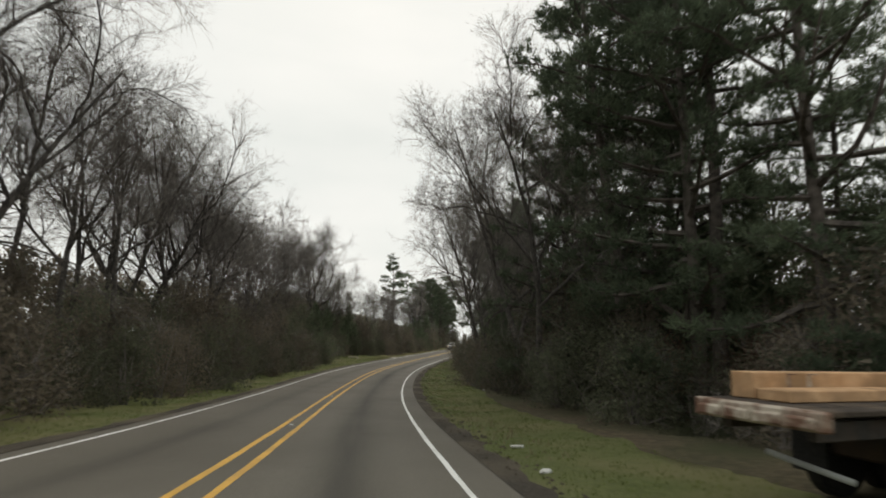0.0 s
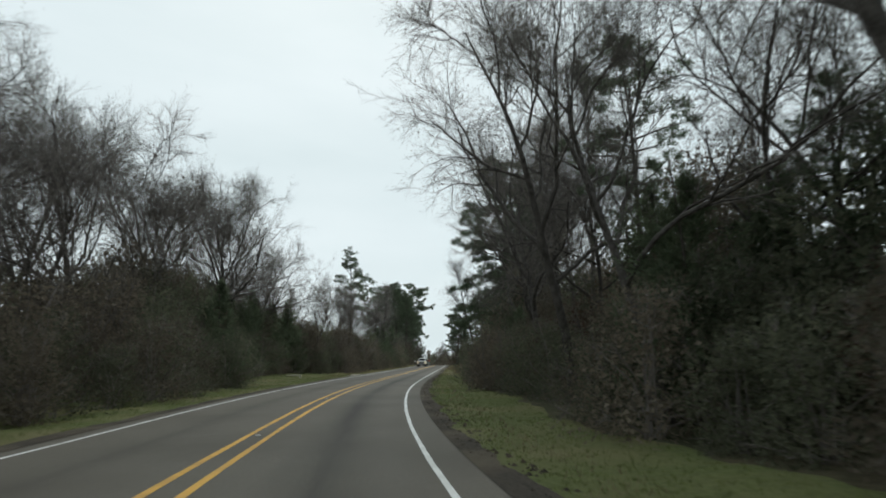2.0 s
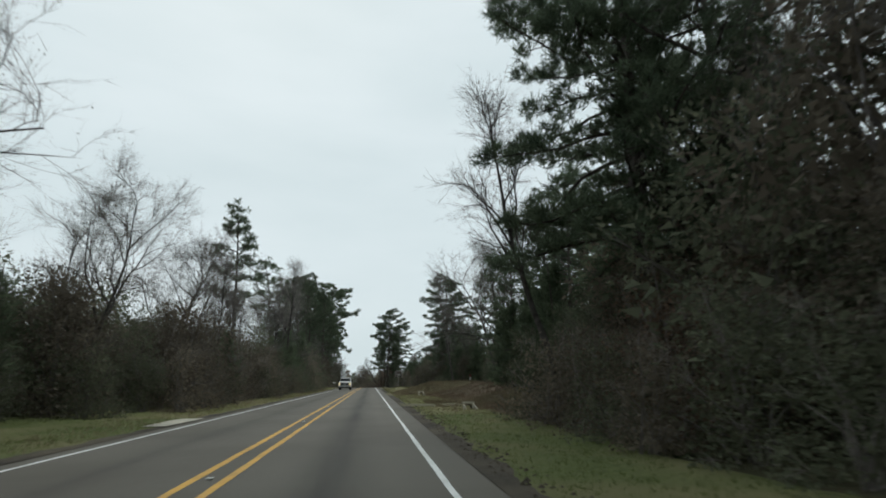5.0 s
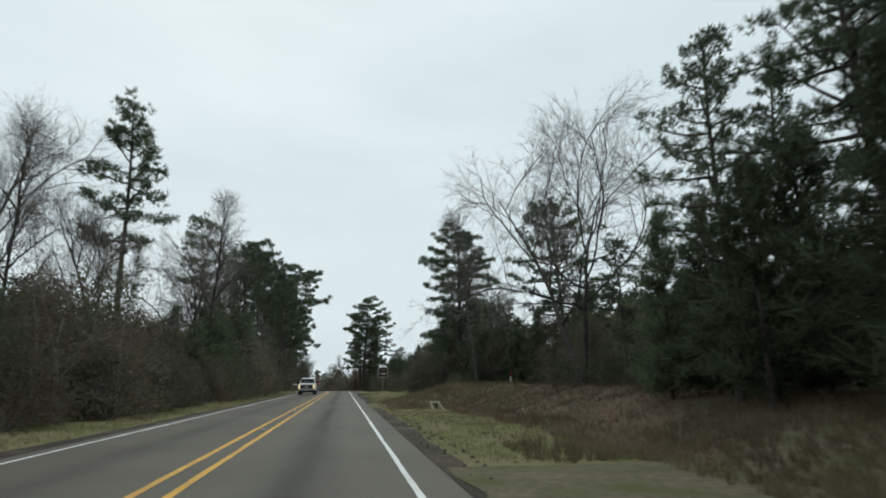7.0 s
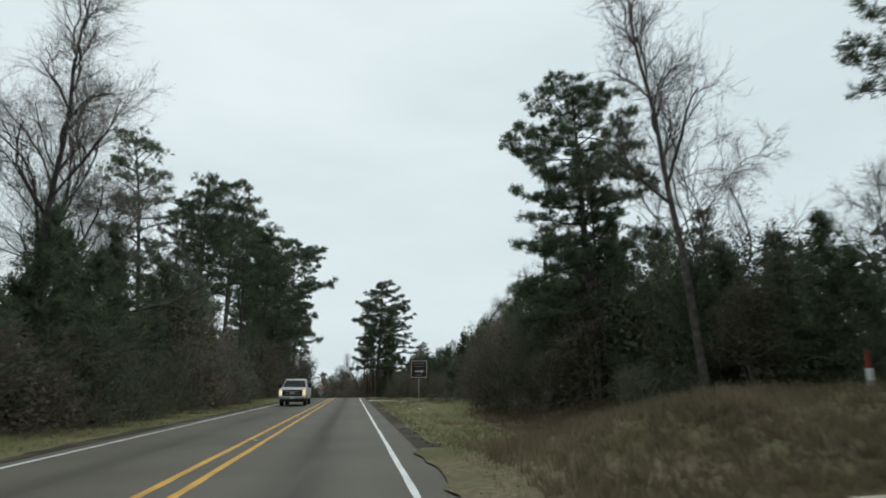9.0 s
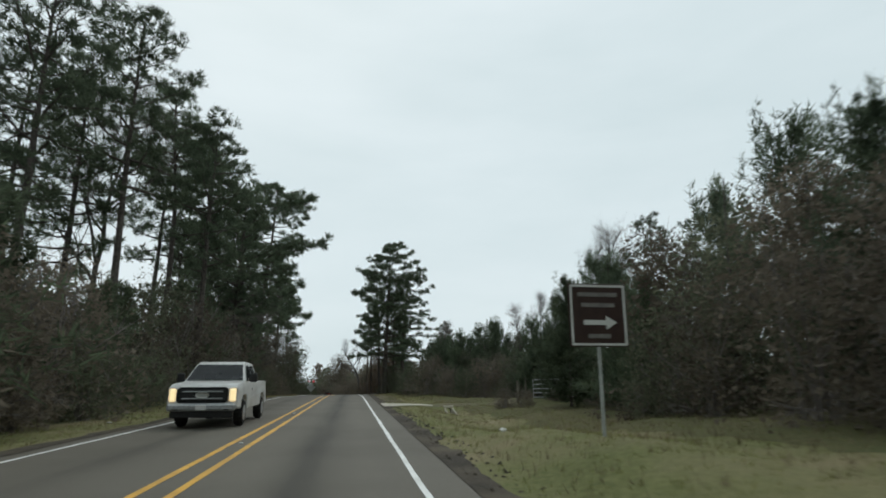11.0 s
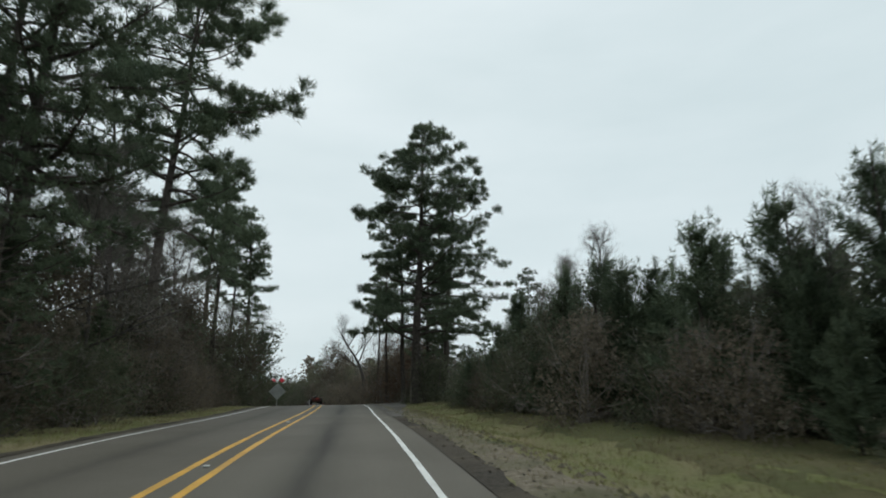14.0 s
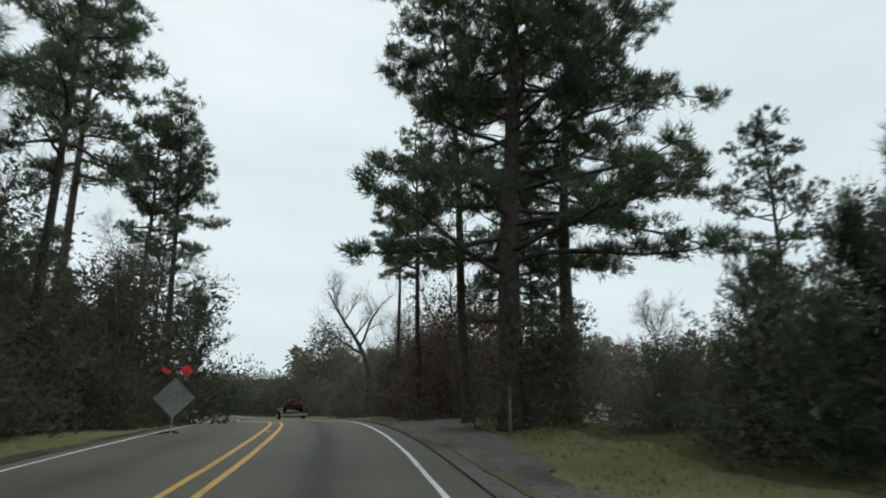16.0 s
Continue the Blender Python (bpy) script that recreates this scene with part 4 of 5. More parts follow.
# trees that stand out: kind, station, offset, height, variant
for key, y, u, h, v, turn, lean in (
        ("bare", 16, -13.5, 19, 1, 80, 0), ("bare", 26, -11.5, 16.5, 0, 0, 0), ("bare", 34, -13, 18, 1, 120, 0), ("bare", 43, -11.8, 17.5, 4, 200, 0), ("bare", 53, -12.5, 14.5, 3, 40, 0),
        ("bare", 66.2, -14.3, 21.5, 4, 250, 0), ("haze", 75.1, -12.0, 21, 0, 30, 0), ("haze", 80, -13.4, 18.5, 0, 120, 0), ("haze", 79, -16, 17, 0, 200, 0), ("haze", 69.5, -13.5, 17.5, 0, 100, 0), ("haze", 82, -13.4, 14.5, 0, 310, 0), ("haze", 62, -16.5, 18, 0, 160, 0), ("bare", 71, -17, 17, 3, 290, 0), ("haze", 85, -14.5, 13, 1, 0, 0), ("bare", 90, -14, 11.5, 2, 0, 0),
        ("cedar", 74, -12.4, 7.5, 1, 0, 0), ("cedar", 79, -12.2, 8, 0, 0, 0), ("cedar", 84, -12, 7.5, 1, 70, 0), ("cedar", 88, -11.5, 8, 0, 70, 0), ("back", 71, -12, 6.5, 0, 0, 0), ("back", 81.5, -11.8, 6.5, 0, 20, 0), ("cedar", 66, -9.5, 6.0, 1, 0, 0),
        ("slim_pine", 141, -14.3, 24.0, 1, 0, 0), ("bare", 143, -8.8, 17.5, 5, 80, 4), ("haze", 150, -9.5, 14, 0, 80, 0), ("bare", 146, -11, 17, 3, 0, 0), ("bare", 124, -14, 15, 1, 10, 0), ("haze", 152, -12, 14, 1, 190, 0),
        ("pine", 183, -13.9, 21.5, 2, 40, 0), ("pine", 187.5, -7.6, 20, 0, 100, 0), ("great_pine", 224.8, -9.8, 29.0, 2, 0, 0), ("full_pine", 203, -11.5, 17, 1, 30, 0), ("full_pine", 208, -12.5, 18, 0, 200, 0), ("haze", 213, -11.5, 14, 1, 110, 0), ("full_pine", 207, -7.8, 9.5, 1, 0, 0), ("haze", 219.5, -9.6, 13, 1, 60, 0), ("pine", 199, -10.5, 23, 1, 20, 0), ("full_pine", 194, -10.8, 13.5, 0, 20, 0), ("cedar", 198, -9.8, 9.5, 0, 0, 0), ("cedar", 190.5, -9.6, 9.0, 1, 0, 0), ("haze", 214, -8.6, 11.5, 1, 90, 0), ("broad_pine", 210, -9.6, 23, 1, 250, 0),
        ("back", 246.0, -7.3, 9, 1, 0, 0), ("full_pine", 249.8, -6.3, 11.5, 0, 0, 0), ("haze", 252.7, -6.5, 12.5, 1, 0, 0), ("back", 254.4, -5.1, 10, 0, 0, 0), ("cedar", 258.1, -4.8, 9.5, 1, 0, 0), ("back", 241.9, -6.8, 8, 0, 0, 0), ("dark", 233.0, 8.1, 4.4, 0, 0, 0), ("dark", 232.6, 9.0, 4.0, 1, 100, 0), ("dark", 235.6, 8.9, 3.8, 1, 0, 0), ("dark", 226.5, 10.4, 3.4, 0, 30, 0), ("dark", 228.4, 12.0, 3.2, 1, 80, 0), ("dark", 224.6, 9.8, 3.6, 2, 0, 0), ("dark", 229.7, 13.9, 3.1, 2, 60, 0), ("dark", 227.5, 13.0, 3.6, 0, 130, 0), ("dark", 230.4, 10.6, 2.8, 1, 10, 0), ("dark", 229.2, 9.9, 2.5, 2, 70, 0), ("dark", 231.4, 12.0, 3.0, 0, 200, 0), ("back", 226.2, 13.4, 6.0, 1, 40, 0), ("back", 227.6, 15.4, 6.2, 0, 0, 0), ("young", 226.0, 15.2, 6.6, 1, 0, 0), ("slim_pine", 256.8, -6.2, 22.5, 1, 0, 0), ("slim_pine", 256.0, -8.5, 21, 0, 90, 0), ("slim_pine", 246.4, -10.3, 25, 1, 200, 0), ("pine", 222, -10.5, 21, 3, 0, 0),
        ("slim_pine", 240.0, -8.8, 21, 1, 60, 0), ("bare", 239.2, -11.5, 17, 2, 0, 0), ("bare", 230.4, -12.9, 16, 0, 0, 0),
        ("bare", 36, 12.6, 19, 4, 0, 0), ("haze", 55, 10.2, 17, 0, 0, 0), ("bare", 61, 12.3, 17.5, 5, 0, 4), ("bare", 57.5, 13.0, 18, 5, 100, -2), ("bare", 65, 15.0, 18.5, 0, 0, -7), ("bare", 69, 12.8, 17.5, 5, 200, 3),
        ("bare", 88, 9.0, 13.5, 2, 30, -12), ("great_pine", 85.5, 11.2, 23.6, 0, 150, 0), ("full_pine", 87, 13.4, 17.5, 0, 50, 0), ("full_pine", 83.5, 12.8, 19, 1, 120, 0), ("pine", 79, 13.5, 19, 0, 90, 0), ("bare", 72, 12.0, 17, 4, 90, 0),
        ("haze", 41, 9.6, 15, 0, 20, 0), ("haze", 48, 9.4, 18, 0, 110, 0), ("full_pine", 13, 13.5, 20, 0, 20, 0), ("pine", 16.5, 12.8, 23, 1, 0, 0), ("full_pine", 20.5, 13.6, 20, 1, 0, 0), ("full_pine", 29, 11.6, 18.5, 0, 200, 0), ("pine", 25, 12.6, 23, 2, 100, 0), ("haze", 33, 10.6, 20.5, 0, 60, 0), ("pine", 21, 11.8, 24, 3, 0, 0), ("full_pine", 17, 12.4, 21, 1, 0, 0), ("haze", 32.5, 9.8, 17, 1, 160, 0), ("full_pine", 39, 13.4, 8.5, 1, 0, 0), ("full_pine", 45, 15, 8.5, 0, 0, 0), ("haze", 23.5, 11.4, 17.5, 1, 140, 0), ("haze", 27, 9.8, 18, 1, 40, 0), ("cedar", 26, 13.4, 9.5, 1, 0, 0), ("cedar", 31.5, 14, 9.5, 0, 0, 0), ("cedar", 36.5, 14, 9, 1, 50, 0), ("back", 22.5, 12.6, 8.5, 0, 0, 0), ("back", 28.5, 12.4, 8.5, 1, 0, 0), ("cedar", 41, 10.5, 7, 1, 0, 0),
        ("full_pine", 105, 14.2, 14.0, 0, 0, 0), ("full_pine", 101, 14.2, 13.5, 1, 90, 0), ("full_pine", 106, 17.5, 16.5, 0, 130, 0), ("full_pine", 103.5, 16, 15, 1, 220, 0), ("cedar", 109, 15.8, 9.0, 1, 0, 0), ("cedar", 97, 15.5, 9, 0, 0, 0), ("cedar", 94, 14.5, 9.5, 1, 0, 0), ("full_pine", 97, 18.5, 13, 0, 0, 0), ("cedar", 91, 13.5, 8, 0, 0, 0), ("cedar", 103, 13.6, 8.0, 0, 0, 0), ("full_pine", 112, 18, 12, 1, 0, 0), ("full_pine", 108.5, 12.6, 11.0, 1, 40, 0), ("cedar", 106.5, 11.9, 6.5, 1, 50, 0), ("cedar", 103, 12.4, 7.5, 0, 90, 0), ("cedar", 99, 12.6, 8, 1, 10, 0), ("cedar", 112, 12.8, 6.5, 0, 90, 0), ("cedar", 112, 14.5, 7.0, 0, 0, 0),
        ("bare", 122.8, 14.4, 17.0, 4, 320, 0), ("bare", 123.6, 14.8, 15.5, 1, 200, 0), ("full_pine", 121, 16, 8.0, 0, 60, 0), ("bare", 136.3, 12.1, 14.2, 5, 20, -4), ("broad_pine", 130.3, 16.9, 13.2, 1, 30, -4), ("full_pine", 145.5, 13.4, 11.5, 0, 0, 0), ("great_pine", 144.7, 12.6, 15.2, 0, 200, 0), ("bare", 150, 12.5, 9.5, 2, 20, 0), ("back", 140.6, 14.2, 6.8, 0, 0, 0), ("full_pine", 142.0, 16.4, 7.5, 1, 0, 0), ("bare", 139.6, 14.8, 11.0, 4, 250, 0), ("back", 138.8, 15.6, 6.0, 0, 90, 0),
        ("bare", 135, 19, 9.0, 2, 0, 0), ("bare", 139, 22, 9, 0, 0, 0), ("bare", 180, 17.5, 10.5, 3, 0, 0), ("young", 186, 14.4, 5.6, 1, 0, 0), ("young", 183.8, 15.4, 7.0, 2, 40, 0), ("young", 184.6, 17.2, 7.4, 0, 100, 0), ("bare", 190, 15.0, 7.2, 5, 0, 0), ("bare", 187.6, 15.2, 7.6, 5, 100, 0), ("bare", 181.5, 18.5, 11.5, 2, 0, 0), ("young", 182.5, 16.5, 7.6, 0, 0, 0), ("brown", 177, 9.9, 0.9, 0, 0, 0), ("brown", 178.3, 11.7, 1.0, 1, 0, 0), ("brown", 176.2, 9.8, 1.1, 2, 0, 0), ("brown", 179.2, 13.4, 1.2, 0, 90, 0), ("brown", 177.6, 11.0, 1.0, 2, 90, 0), ("young", 178, 15.8, 8.5, 1, 0, 0),
        ("great_pine", 233.2, 7.4, 23.0, 0, 40, 0), ("great_pine", 235.0, 10.1, 19.6, 1, 0, 3), ("slim_pine", 237.0, 7.0, 19.0, 0, 150, 0), ("pine", 238.5, 9.3, 16.5, 2, 60, 0), ("slim_pine", 243.7, 6.6, 15.0, 1, 0, 0), ("slim_pine", 248.7, 6.6, 14.0, 0, 100, 0), ("full_pine", 240.3, 11.2, 11, 0, 0, 0), ("pine", 231.5, 15.9, 10.4, 0, 70, 0),
        ("bare", 239.0, 16.6, 6.5, 3, 0, 0), ("bare", 272.2, 12.7, 13.5, 4, 0, 0), ("snag", 259.4, 7.3, 11.8, 0, 60, 0), ("rust", 243.0, 8.4, 8.2, 0, 0, 0), ("rust", 246.4, 9.9, 7.8, 1, 0, 0), ("rust", 250.5, 9.0, 7.0, 0, 50, 0), ("rust", 254.5, 8.6, 5.5, 1, 120, 0),
        ("back", 288, 8.0, 6.8, 0, 0, 0), ("dark", 292, 7.2, 6.2, 1, 60, 0), ("back", 296, 6.6, 6.4, 0, 90, 0), ("dark", 300, 7.4, 6.2, 2, 0, 0), ("back", 304, 6.6, 6.4, 1, 30, 0), ("dark", 308, 7.0, 6.6, 0, 0, 0), ("back", 313, 6.6, 6.8, 0, 200, 0), ("dark", 318, 7.0, 7.0, 2, 80, 0), ("back", 324, 7.0, 7.4, 0, 0, 0),
        ("bare", 212, 13.5, 8.6, 5, 0, 0), ("bare", 215.5, 12.6, 8.2, 2, 50, 0), ("bare", 219, 12.8, 8.8, 5, 120, 3), ("bare", 222, 13.6, 8.0, 2, 200, 0), ("young", 214, 12.0, 7.0, 2, 0, 0), ("young", 205, 13.0, 6.8, 0, 0, 0), ("young", 198.5, 14.8, 7.0, 1, 30, 0), ("young", 201, 15.6, 7.6, 2, 90, 0), ("young", 203.4, 14.6, 7.2, 0, 150, 0)):
    stand(key, y, u, h, v, turn, lean)
clear_unused()
treeline("far_woods", [(y, -24 - 3 * (k % 2)) for k, y in enumerate(np.arange(-10, 300, 3.6))], BROWN_LEAF, "brown winter woods far behind the roadside trees", 5, 6, 8.5)
treeline("far_woods", [(y, 25 + 3 * (k % 2)) for k, y in enumerate(np.arange(-6, 222, 3.6))], DARK_LEAF, "dark woods far behind the roadside trees", 6, 6, 8.5)
treeline("far_woods", [(y, -31 - 3 * (k % 2)) for k, y in enumerate(np.arange(-10, 300, 3.4))], BROWN_LEAF, "brown winter woods far behind the roadside trees", 15, 7.5, 10)
treeline("far_woods", [(y, 31 + 3 * (k % 2)) for k, y in enumerate(np.arange(-6, 222, 3.4))], DARK_LEAF, "dark woods far behind the roadside trees", 16, 7, 9)
treeline("far_woods", [(318 + 6 * (k % 3), u) for k, u in enumerate(np.arange(20, 110, 2.6))], BROWN_LEAF, "brown winter woods at the end of the road", 7, 9, 13)
treeline("far_woods", [(322 + 6 * (k % 3), u) for k, u in enumerate(np.arange(-90, 20, 2.6))], BROWN_LEAF, "brown winter woods beyond the bend", 19, 5, 6.5)
treeline("far_woods", [(300 + 4 * (k % 3), u) for k, u in enumerate(np.arange(15, 70, 2.6))], DARK_LEAF, "dark green and brown woods where the road bends", 17, 8.5, 12.5, 900, 0.042)
treeline("far_woods", [(302 + 4 * (k % 3), u) for k, u in enumerate(np.arange(-60, 14, 2.6))], BROWN_LEAF, "low brown woods where the road bends", 18, 4.6, 6.0, 500, 0.06)
treeline("far_woods", [(268 + 5 * (k % 3), u) for k, u in enumerate(np.arange(34, 110, 2.8))], BROWN_LEAF, "brown woods beyond the clearing", 8, 7, 10)

# ---- things beside and on the road ----
WHITE_PAINT = material("white_car_paint", (0.62, 0.62, 0.60), (0.72, 0.72, 0.70), scale=3, rough=0.3, bump=0, patch=(0.5, 0.49, 0.46), patch_scale=1.2, spec=0.5)
BLACK_TRIM = material("black_trim", (0.012, 0.012, 0.012), (0.03, 0.03, 0.03), scale=20, rough=0.5, bump=0.1)
GLASS = material("dark_glass", (0.015, 0.02, 0.022), (0.03, 0.035, 0.038), scale=2, rough=0.08, bump=0, spec=0.6)
RUBBER = material("tyre_rubber", (0.010, 0.010, 0.010), (0.028, 0.027, 0.025), scale=25, rough=0.9, bump=0.3)
STEEL = material("galvanised_steel", (0.30, 0.31, 0.31), (0.48, 0.49, 0.49), scale=14, rough=0.45, bump=0.15, metal=0.6)
DULL_STEEL = material("dull_aluminium", (0.36, 0.38, 0.37), (0.50, 0.52, 0.50), scale=6, rough=0.6, bump=0.05, metal=0.0, patch=(0.32, 0.33, 0.32), patch_scale=2)
FLAG_RED = material("fluorescent_red_cloth", (0.90, 0.09, 0.13), (0.98, 0.16, 0.20), scale=6, rough=0.9, bump=0.3)
SIGN_BROWN = material("brown_sign_sheeting", (0.034, 0.020, 0.016), (0.052, 0.030, 0.024), scale=5, rough=0.5, bump=0)
SIGN_WHITE = material("white_sign_sheeting", (0.55, 0.55, 0.52), (0.68, 0.68, 0.65), scale=6, rough=0.5, bump=0)
SIGN_FADED = material("faded_sign_lettering", (0.14, 0.13, 0.12), (0.24, 0.23, 0.21), scale=6, rough=0.6, bump=0)
POST_WOOD = material("weathered_post", (0.13, 0.115, 0.095), (0.27, 0.24, 0.20), scale=9, rough=0.95, bump=0.6, patch=(0.10, 0.09, 0.07), patch_scale=2)
TIMBER = material("fresh_timber", (0.50, 0.29, 0.15), (0.68, 0.43, 0.25), scale=7, rough=0.8, bump=0.3, patch=(0.36, 0.22, 0.12), patch_scale=2.5)
OLD_BOARD = material("peeling_board", (0.16, 0.085, 0.06), (0.24, 0.15, 0.11), scale=9, rough=0.9, bump=0.6, patch=(0.52, 0.46, 0.38), patch_scale=4.5)
DARK_BOARD = material("dark_weathered_board", (0.030, 0.024, 0.020), (0.075, 0.058, 0.046), scale=8, rough=0.95, bump=0.6, patch=(0.10, 0.075, 0.055), patch_scale=2)
RED_PAINT = material("red_paint", (0.30, 0.028, 0.024), (0.40, 0.048, 0.04), scale=9, rough=0.5, bump=0.1)
DARK_METAL = material("dark_metal", (0.018, 0.017, 0.016), (0.05, 0.046, 0.042), scale=9, rough=0.6, bump=0.2, patch=(0.07, 0.045, 0.03), patch_scale=2)
PALE_METAL = material("pale_painted_bar", (0.34, 0.34, 0.32), (0.5, 0.5, 0.47), scale=10, rough=0.6, bump=0.1)
BRICK_RED = material("rust_paint", (0.05, 0.017, 0.013), (0.09, 0.028, 0.02), scale=9, rough=0.7, bump=0.2)


def lamp_glass(name, colour, strength):
    m = bpy.data.materials.new(name)
    m.use_nodes = True
    b = m.node_tree.nodes["Principled BSDF"]
    b.inputs["Base Color"].default_value = (*colour, 1)
    b.inputs["Emission Color"].default_value = (*colour, 1)
    b.inputs["Emission Strength"].default_value = strength
    return m


HEADLAMP = lamp_glass("lit_headlamp", (1.0, 0.78, 0.42), 0.8)


def box(bm, size, at=(0, 0, 0), turn=(0, 0, 0), bevel=0.01):
    g = bmesh.ops.create_cube(bm, size=1.0, matrix=pose(*at, *turn) @ Matrix.Diagonal((*size, 1)))
    edges = list({e for v in g["verts"] for e in v.link_edges})
    if bevel:
        bmesh.ops.bevel(bm, geom=edges, offset=bevel, segments=1, affect='EDGES')
    return bm


def rod(bm, p, q, r, n=10, r2=None):
    p, q = Vector(p), Vector(q)
    m = Matrix.Translation((p + q) / 2) @ (q - p).to_track_quat("Z", "Y").to_matrix().to_4x4()
    bmesh.ops.create_cone(bm, cap_ends=True, segments=n, radius1=r, radius2=r if r2 is None else r2, depth=(q - p).length, matrix=m)
    return bm


def slab(bm, outline, half, axis="x", taper=None):
    """A side outline in (along, up) pushed out to both sides; taper(z) gives the half width at a height."""
    rows = []
    for s in (-1, 1):
        rows.append([bm.verts.new((s * (taper(z) if taper else half), y, z)) for y, z in outline])
    n = len(outline)
    for i in range(n):
        j = (i + 1) % n
        bm.faces.new((rows[0][i], rows[0][j], rows[1][j], rows[1][i]))
    bm.faces.new(rows[0][::-1])
    bm.faces.new(rows[1])
    bmesh.ops.recalc_face_normals(bm, faces=bm.faces)
    return bm


def thing(name, label, category, y, u, turn=0.0, lift=0.0, group=""):
    """An Empty on the ground at station y, offset u, turned with the road."""
    root = tagged(new(name), label, category, group)
    root.matrix_basis = Matrix.Translation(place(y, u) + Vector((0, 0, lift))) @ pose(0, 0, 0, 0, 0, turn - math.degrees(heading(y)))
    return root


def wheel(parent, x, y, r=0.39, w=0.27, rim=STEEL):
    bm = bmesh.new()
    rod(bm, (x - w / 2, y, r), (x + w / 2, y, r), r, 20)
    bmesh.ops.bevel(bm, geom=[e for e in bm.edges if e.calc_face_angle(0) > 1.2], offset=0.05, segments=2, affect='EDGES')
    wh = part("wheel", (bm, RUBBER), parent)
    bm = bmesh.new()
    s = 1 if x > 0 else -1
    rod(bm, (x + s * (w / 2 - 0.03), y, r), (x + s * (w / 2 + 0.008), y, r), r * 0.58, 14)
    part("rim", (bm, rim), wh)
    return wh


# white pickup in the oncoming lane
def pickup(y, u):
    t = thing("pickup_truck", "white four-door pickup truck with lit headlights in the oncoming lane", "truck", y, u)
    lower = [(0.0, 0.62), (0.0, 1.16), (0.06, 1.25), (0.22, 1.31), (1.35, 1.38), (1.45, 1.40), (3.9, 1.40), (5.95, 1.40), (6.0, 1.34), (6.0, 0.62), (5.5, 0.52), (5.44, 0.78), (5.26, 0.93), (4.95, 0.97), (4.64, 0.93), (4.46, 0.78), (4.4, 0.52), (1.77, 0.52), (1.71, 0.78), (1.53, 0.93), (1.22, 0.97), (0.91, 0.93), (0.73, 0.78), (0.67, 0.55)]
    bm = slab(bmesh.new(), lower, 1.0, taper=lambda z: 1.0 if z < 1.2 else (0.985 if z < 1.3 else 0.95))
    bmesh.ops.bevel(bm, geom=bm.edges[:], offset=0.03, segments=2, affect='EDGES')
    part("body", (bm, WHITE_PAINT), t)
    bm = slab(bmesh.new(), [(1.35, 1.36), (2.12, 1.95), (2.42, 2.03), (3.65, 2.01), (3.95, 1.36)], 0.9, taper=lambda z: 0.94 if z < 1.5 else 0.76)
    bmesh.ops.bevel(bm, geom=bm.edges[:], offset=0.03, segments=2, affect='EDGES')
    cab = part("cab", (bm, WHITE_PAINT), t)
    bm = bmesh.new()
    vs = [bm.verts.new(v) for v in ((-0.87, 1.39, 1.415), (0.87, 1.39, 1.415), (0.72, 2.06, 1.93), (-0.72, 2.06, 1.93))]
    bm.faces.new(vs)
    bmesh.ops.solidify(bm, geom=bm.faces[:], thickness=-0.02)
    part("windscreen", (bm, GLASS), cab)
    for s in (-1, 1):
        for a, b in ((1.75, 2.65), (2.75, 3.5)):
            bm = bmesh.new()
            vs = [bm.verts.new((s * x, yy, z)) for x, yy, z in ((0.935, a, 1.46), (0.935, b, 1.46), (0.81, b - 0.05, 1.90), (0.81, a + 0.4 * (a < 2), 1.90))]
            bm.faces.new(vs)
            bmesh.ops.solidify(bm, geom=bm.faces[:], thickness=0.02)
            part("side_window", (bm, GLASS), cab)
        bm = box(bmesh.new(), (0.24, 0.12, 0.30), (s * 1.15, 1.75, 1.50), bevel=0.04)
        rod(bm, (s * 0.93, 1.75, 1.42), (s * 1.1, 1.75, 1.42), 0.03, 8)
        part("mirror", (bm, BLACK_TRIM), t)
        bm = box(bmesh.new(), (0.19, 0.1, 0.38), (s * 0.86, 0.0, 0.98), bevel=0.04)
        part("headlight", (bm, HEADLAMP), t)
        bm = box(bmesh.new(), (0.2, 0.05, 0.1), (s * 0.72, -0.13, 0.60), bevel=0.02)
        part("fog_lamp", (bm, GLASS), t)
        bm = box(bmesh.new(), (0.05, 0.16, 0.03), (s * 0.985, 2.6, 1.12), bevel=0.01)
        part("door_handle", (bm, BLACK_TRIM), t)
    bm = box(bmesh.new(), (1.46, 0.08, 0.46), (0, -0.02, 0.98), bevel=0.08)
    grille = part("grille", (bm, BLACK_TRIM), t)
    for z in (0.88, 1.08):
        part("grille_bar", (box(bmesh.new(), (1.16, 0.03, 0.035), (0, -0.065, z), bevel=0.01), STEEL), grille)
    part("badge", (box(bmesh.new(), (0.38, 0.03, 0.16), (0, -0.085, 0.98), bevel=0.06), PALE_METAL), grille)
    bm = box(bmesh.new(), (1.96, 0.2, 0.22), (0, -0.06, 0.63), bevel=0.06)
    bumper = part("bumper", (bm, STEEL), t)
    part("number_plate", (box(bmesh.new(), (0.3, 0.02, 0.15), (0, -0.172, 0.62), bevel=0.005), SIGN_WHITE), bumper)
    part("air_dam", (box(bmesh.new(), (1.8, 0.12, 0.2), (0, 0.02, 0.42), bevel=0.03), BLACK_TRIM), t)
    for x in (-0.87, 0.87):
        for yy in (1.22, 4.95):
            wheel(t, x, yy, 0.41)
    return t


pickup(167.0, -1.95)


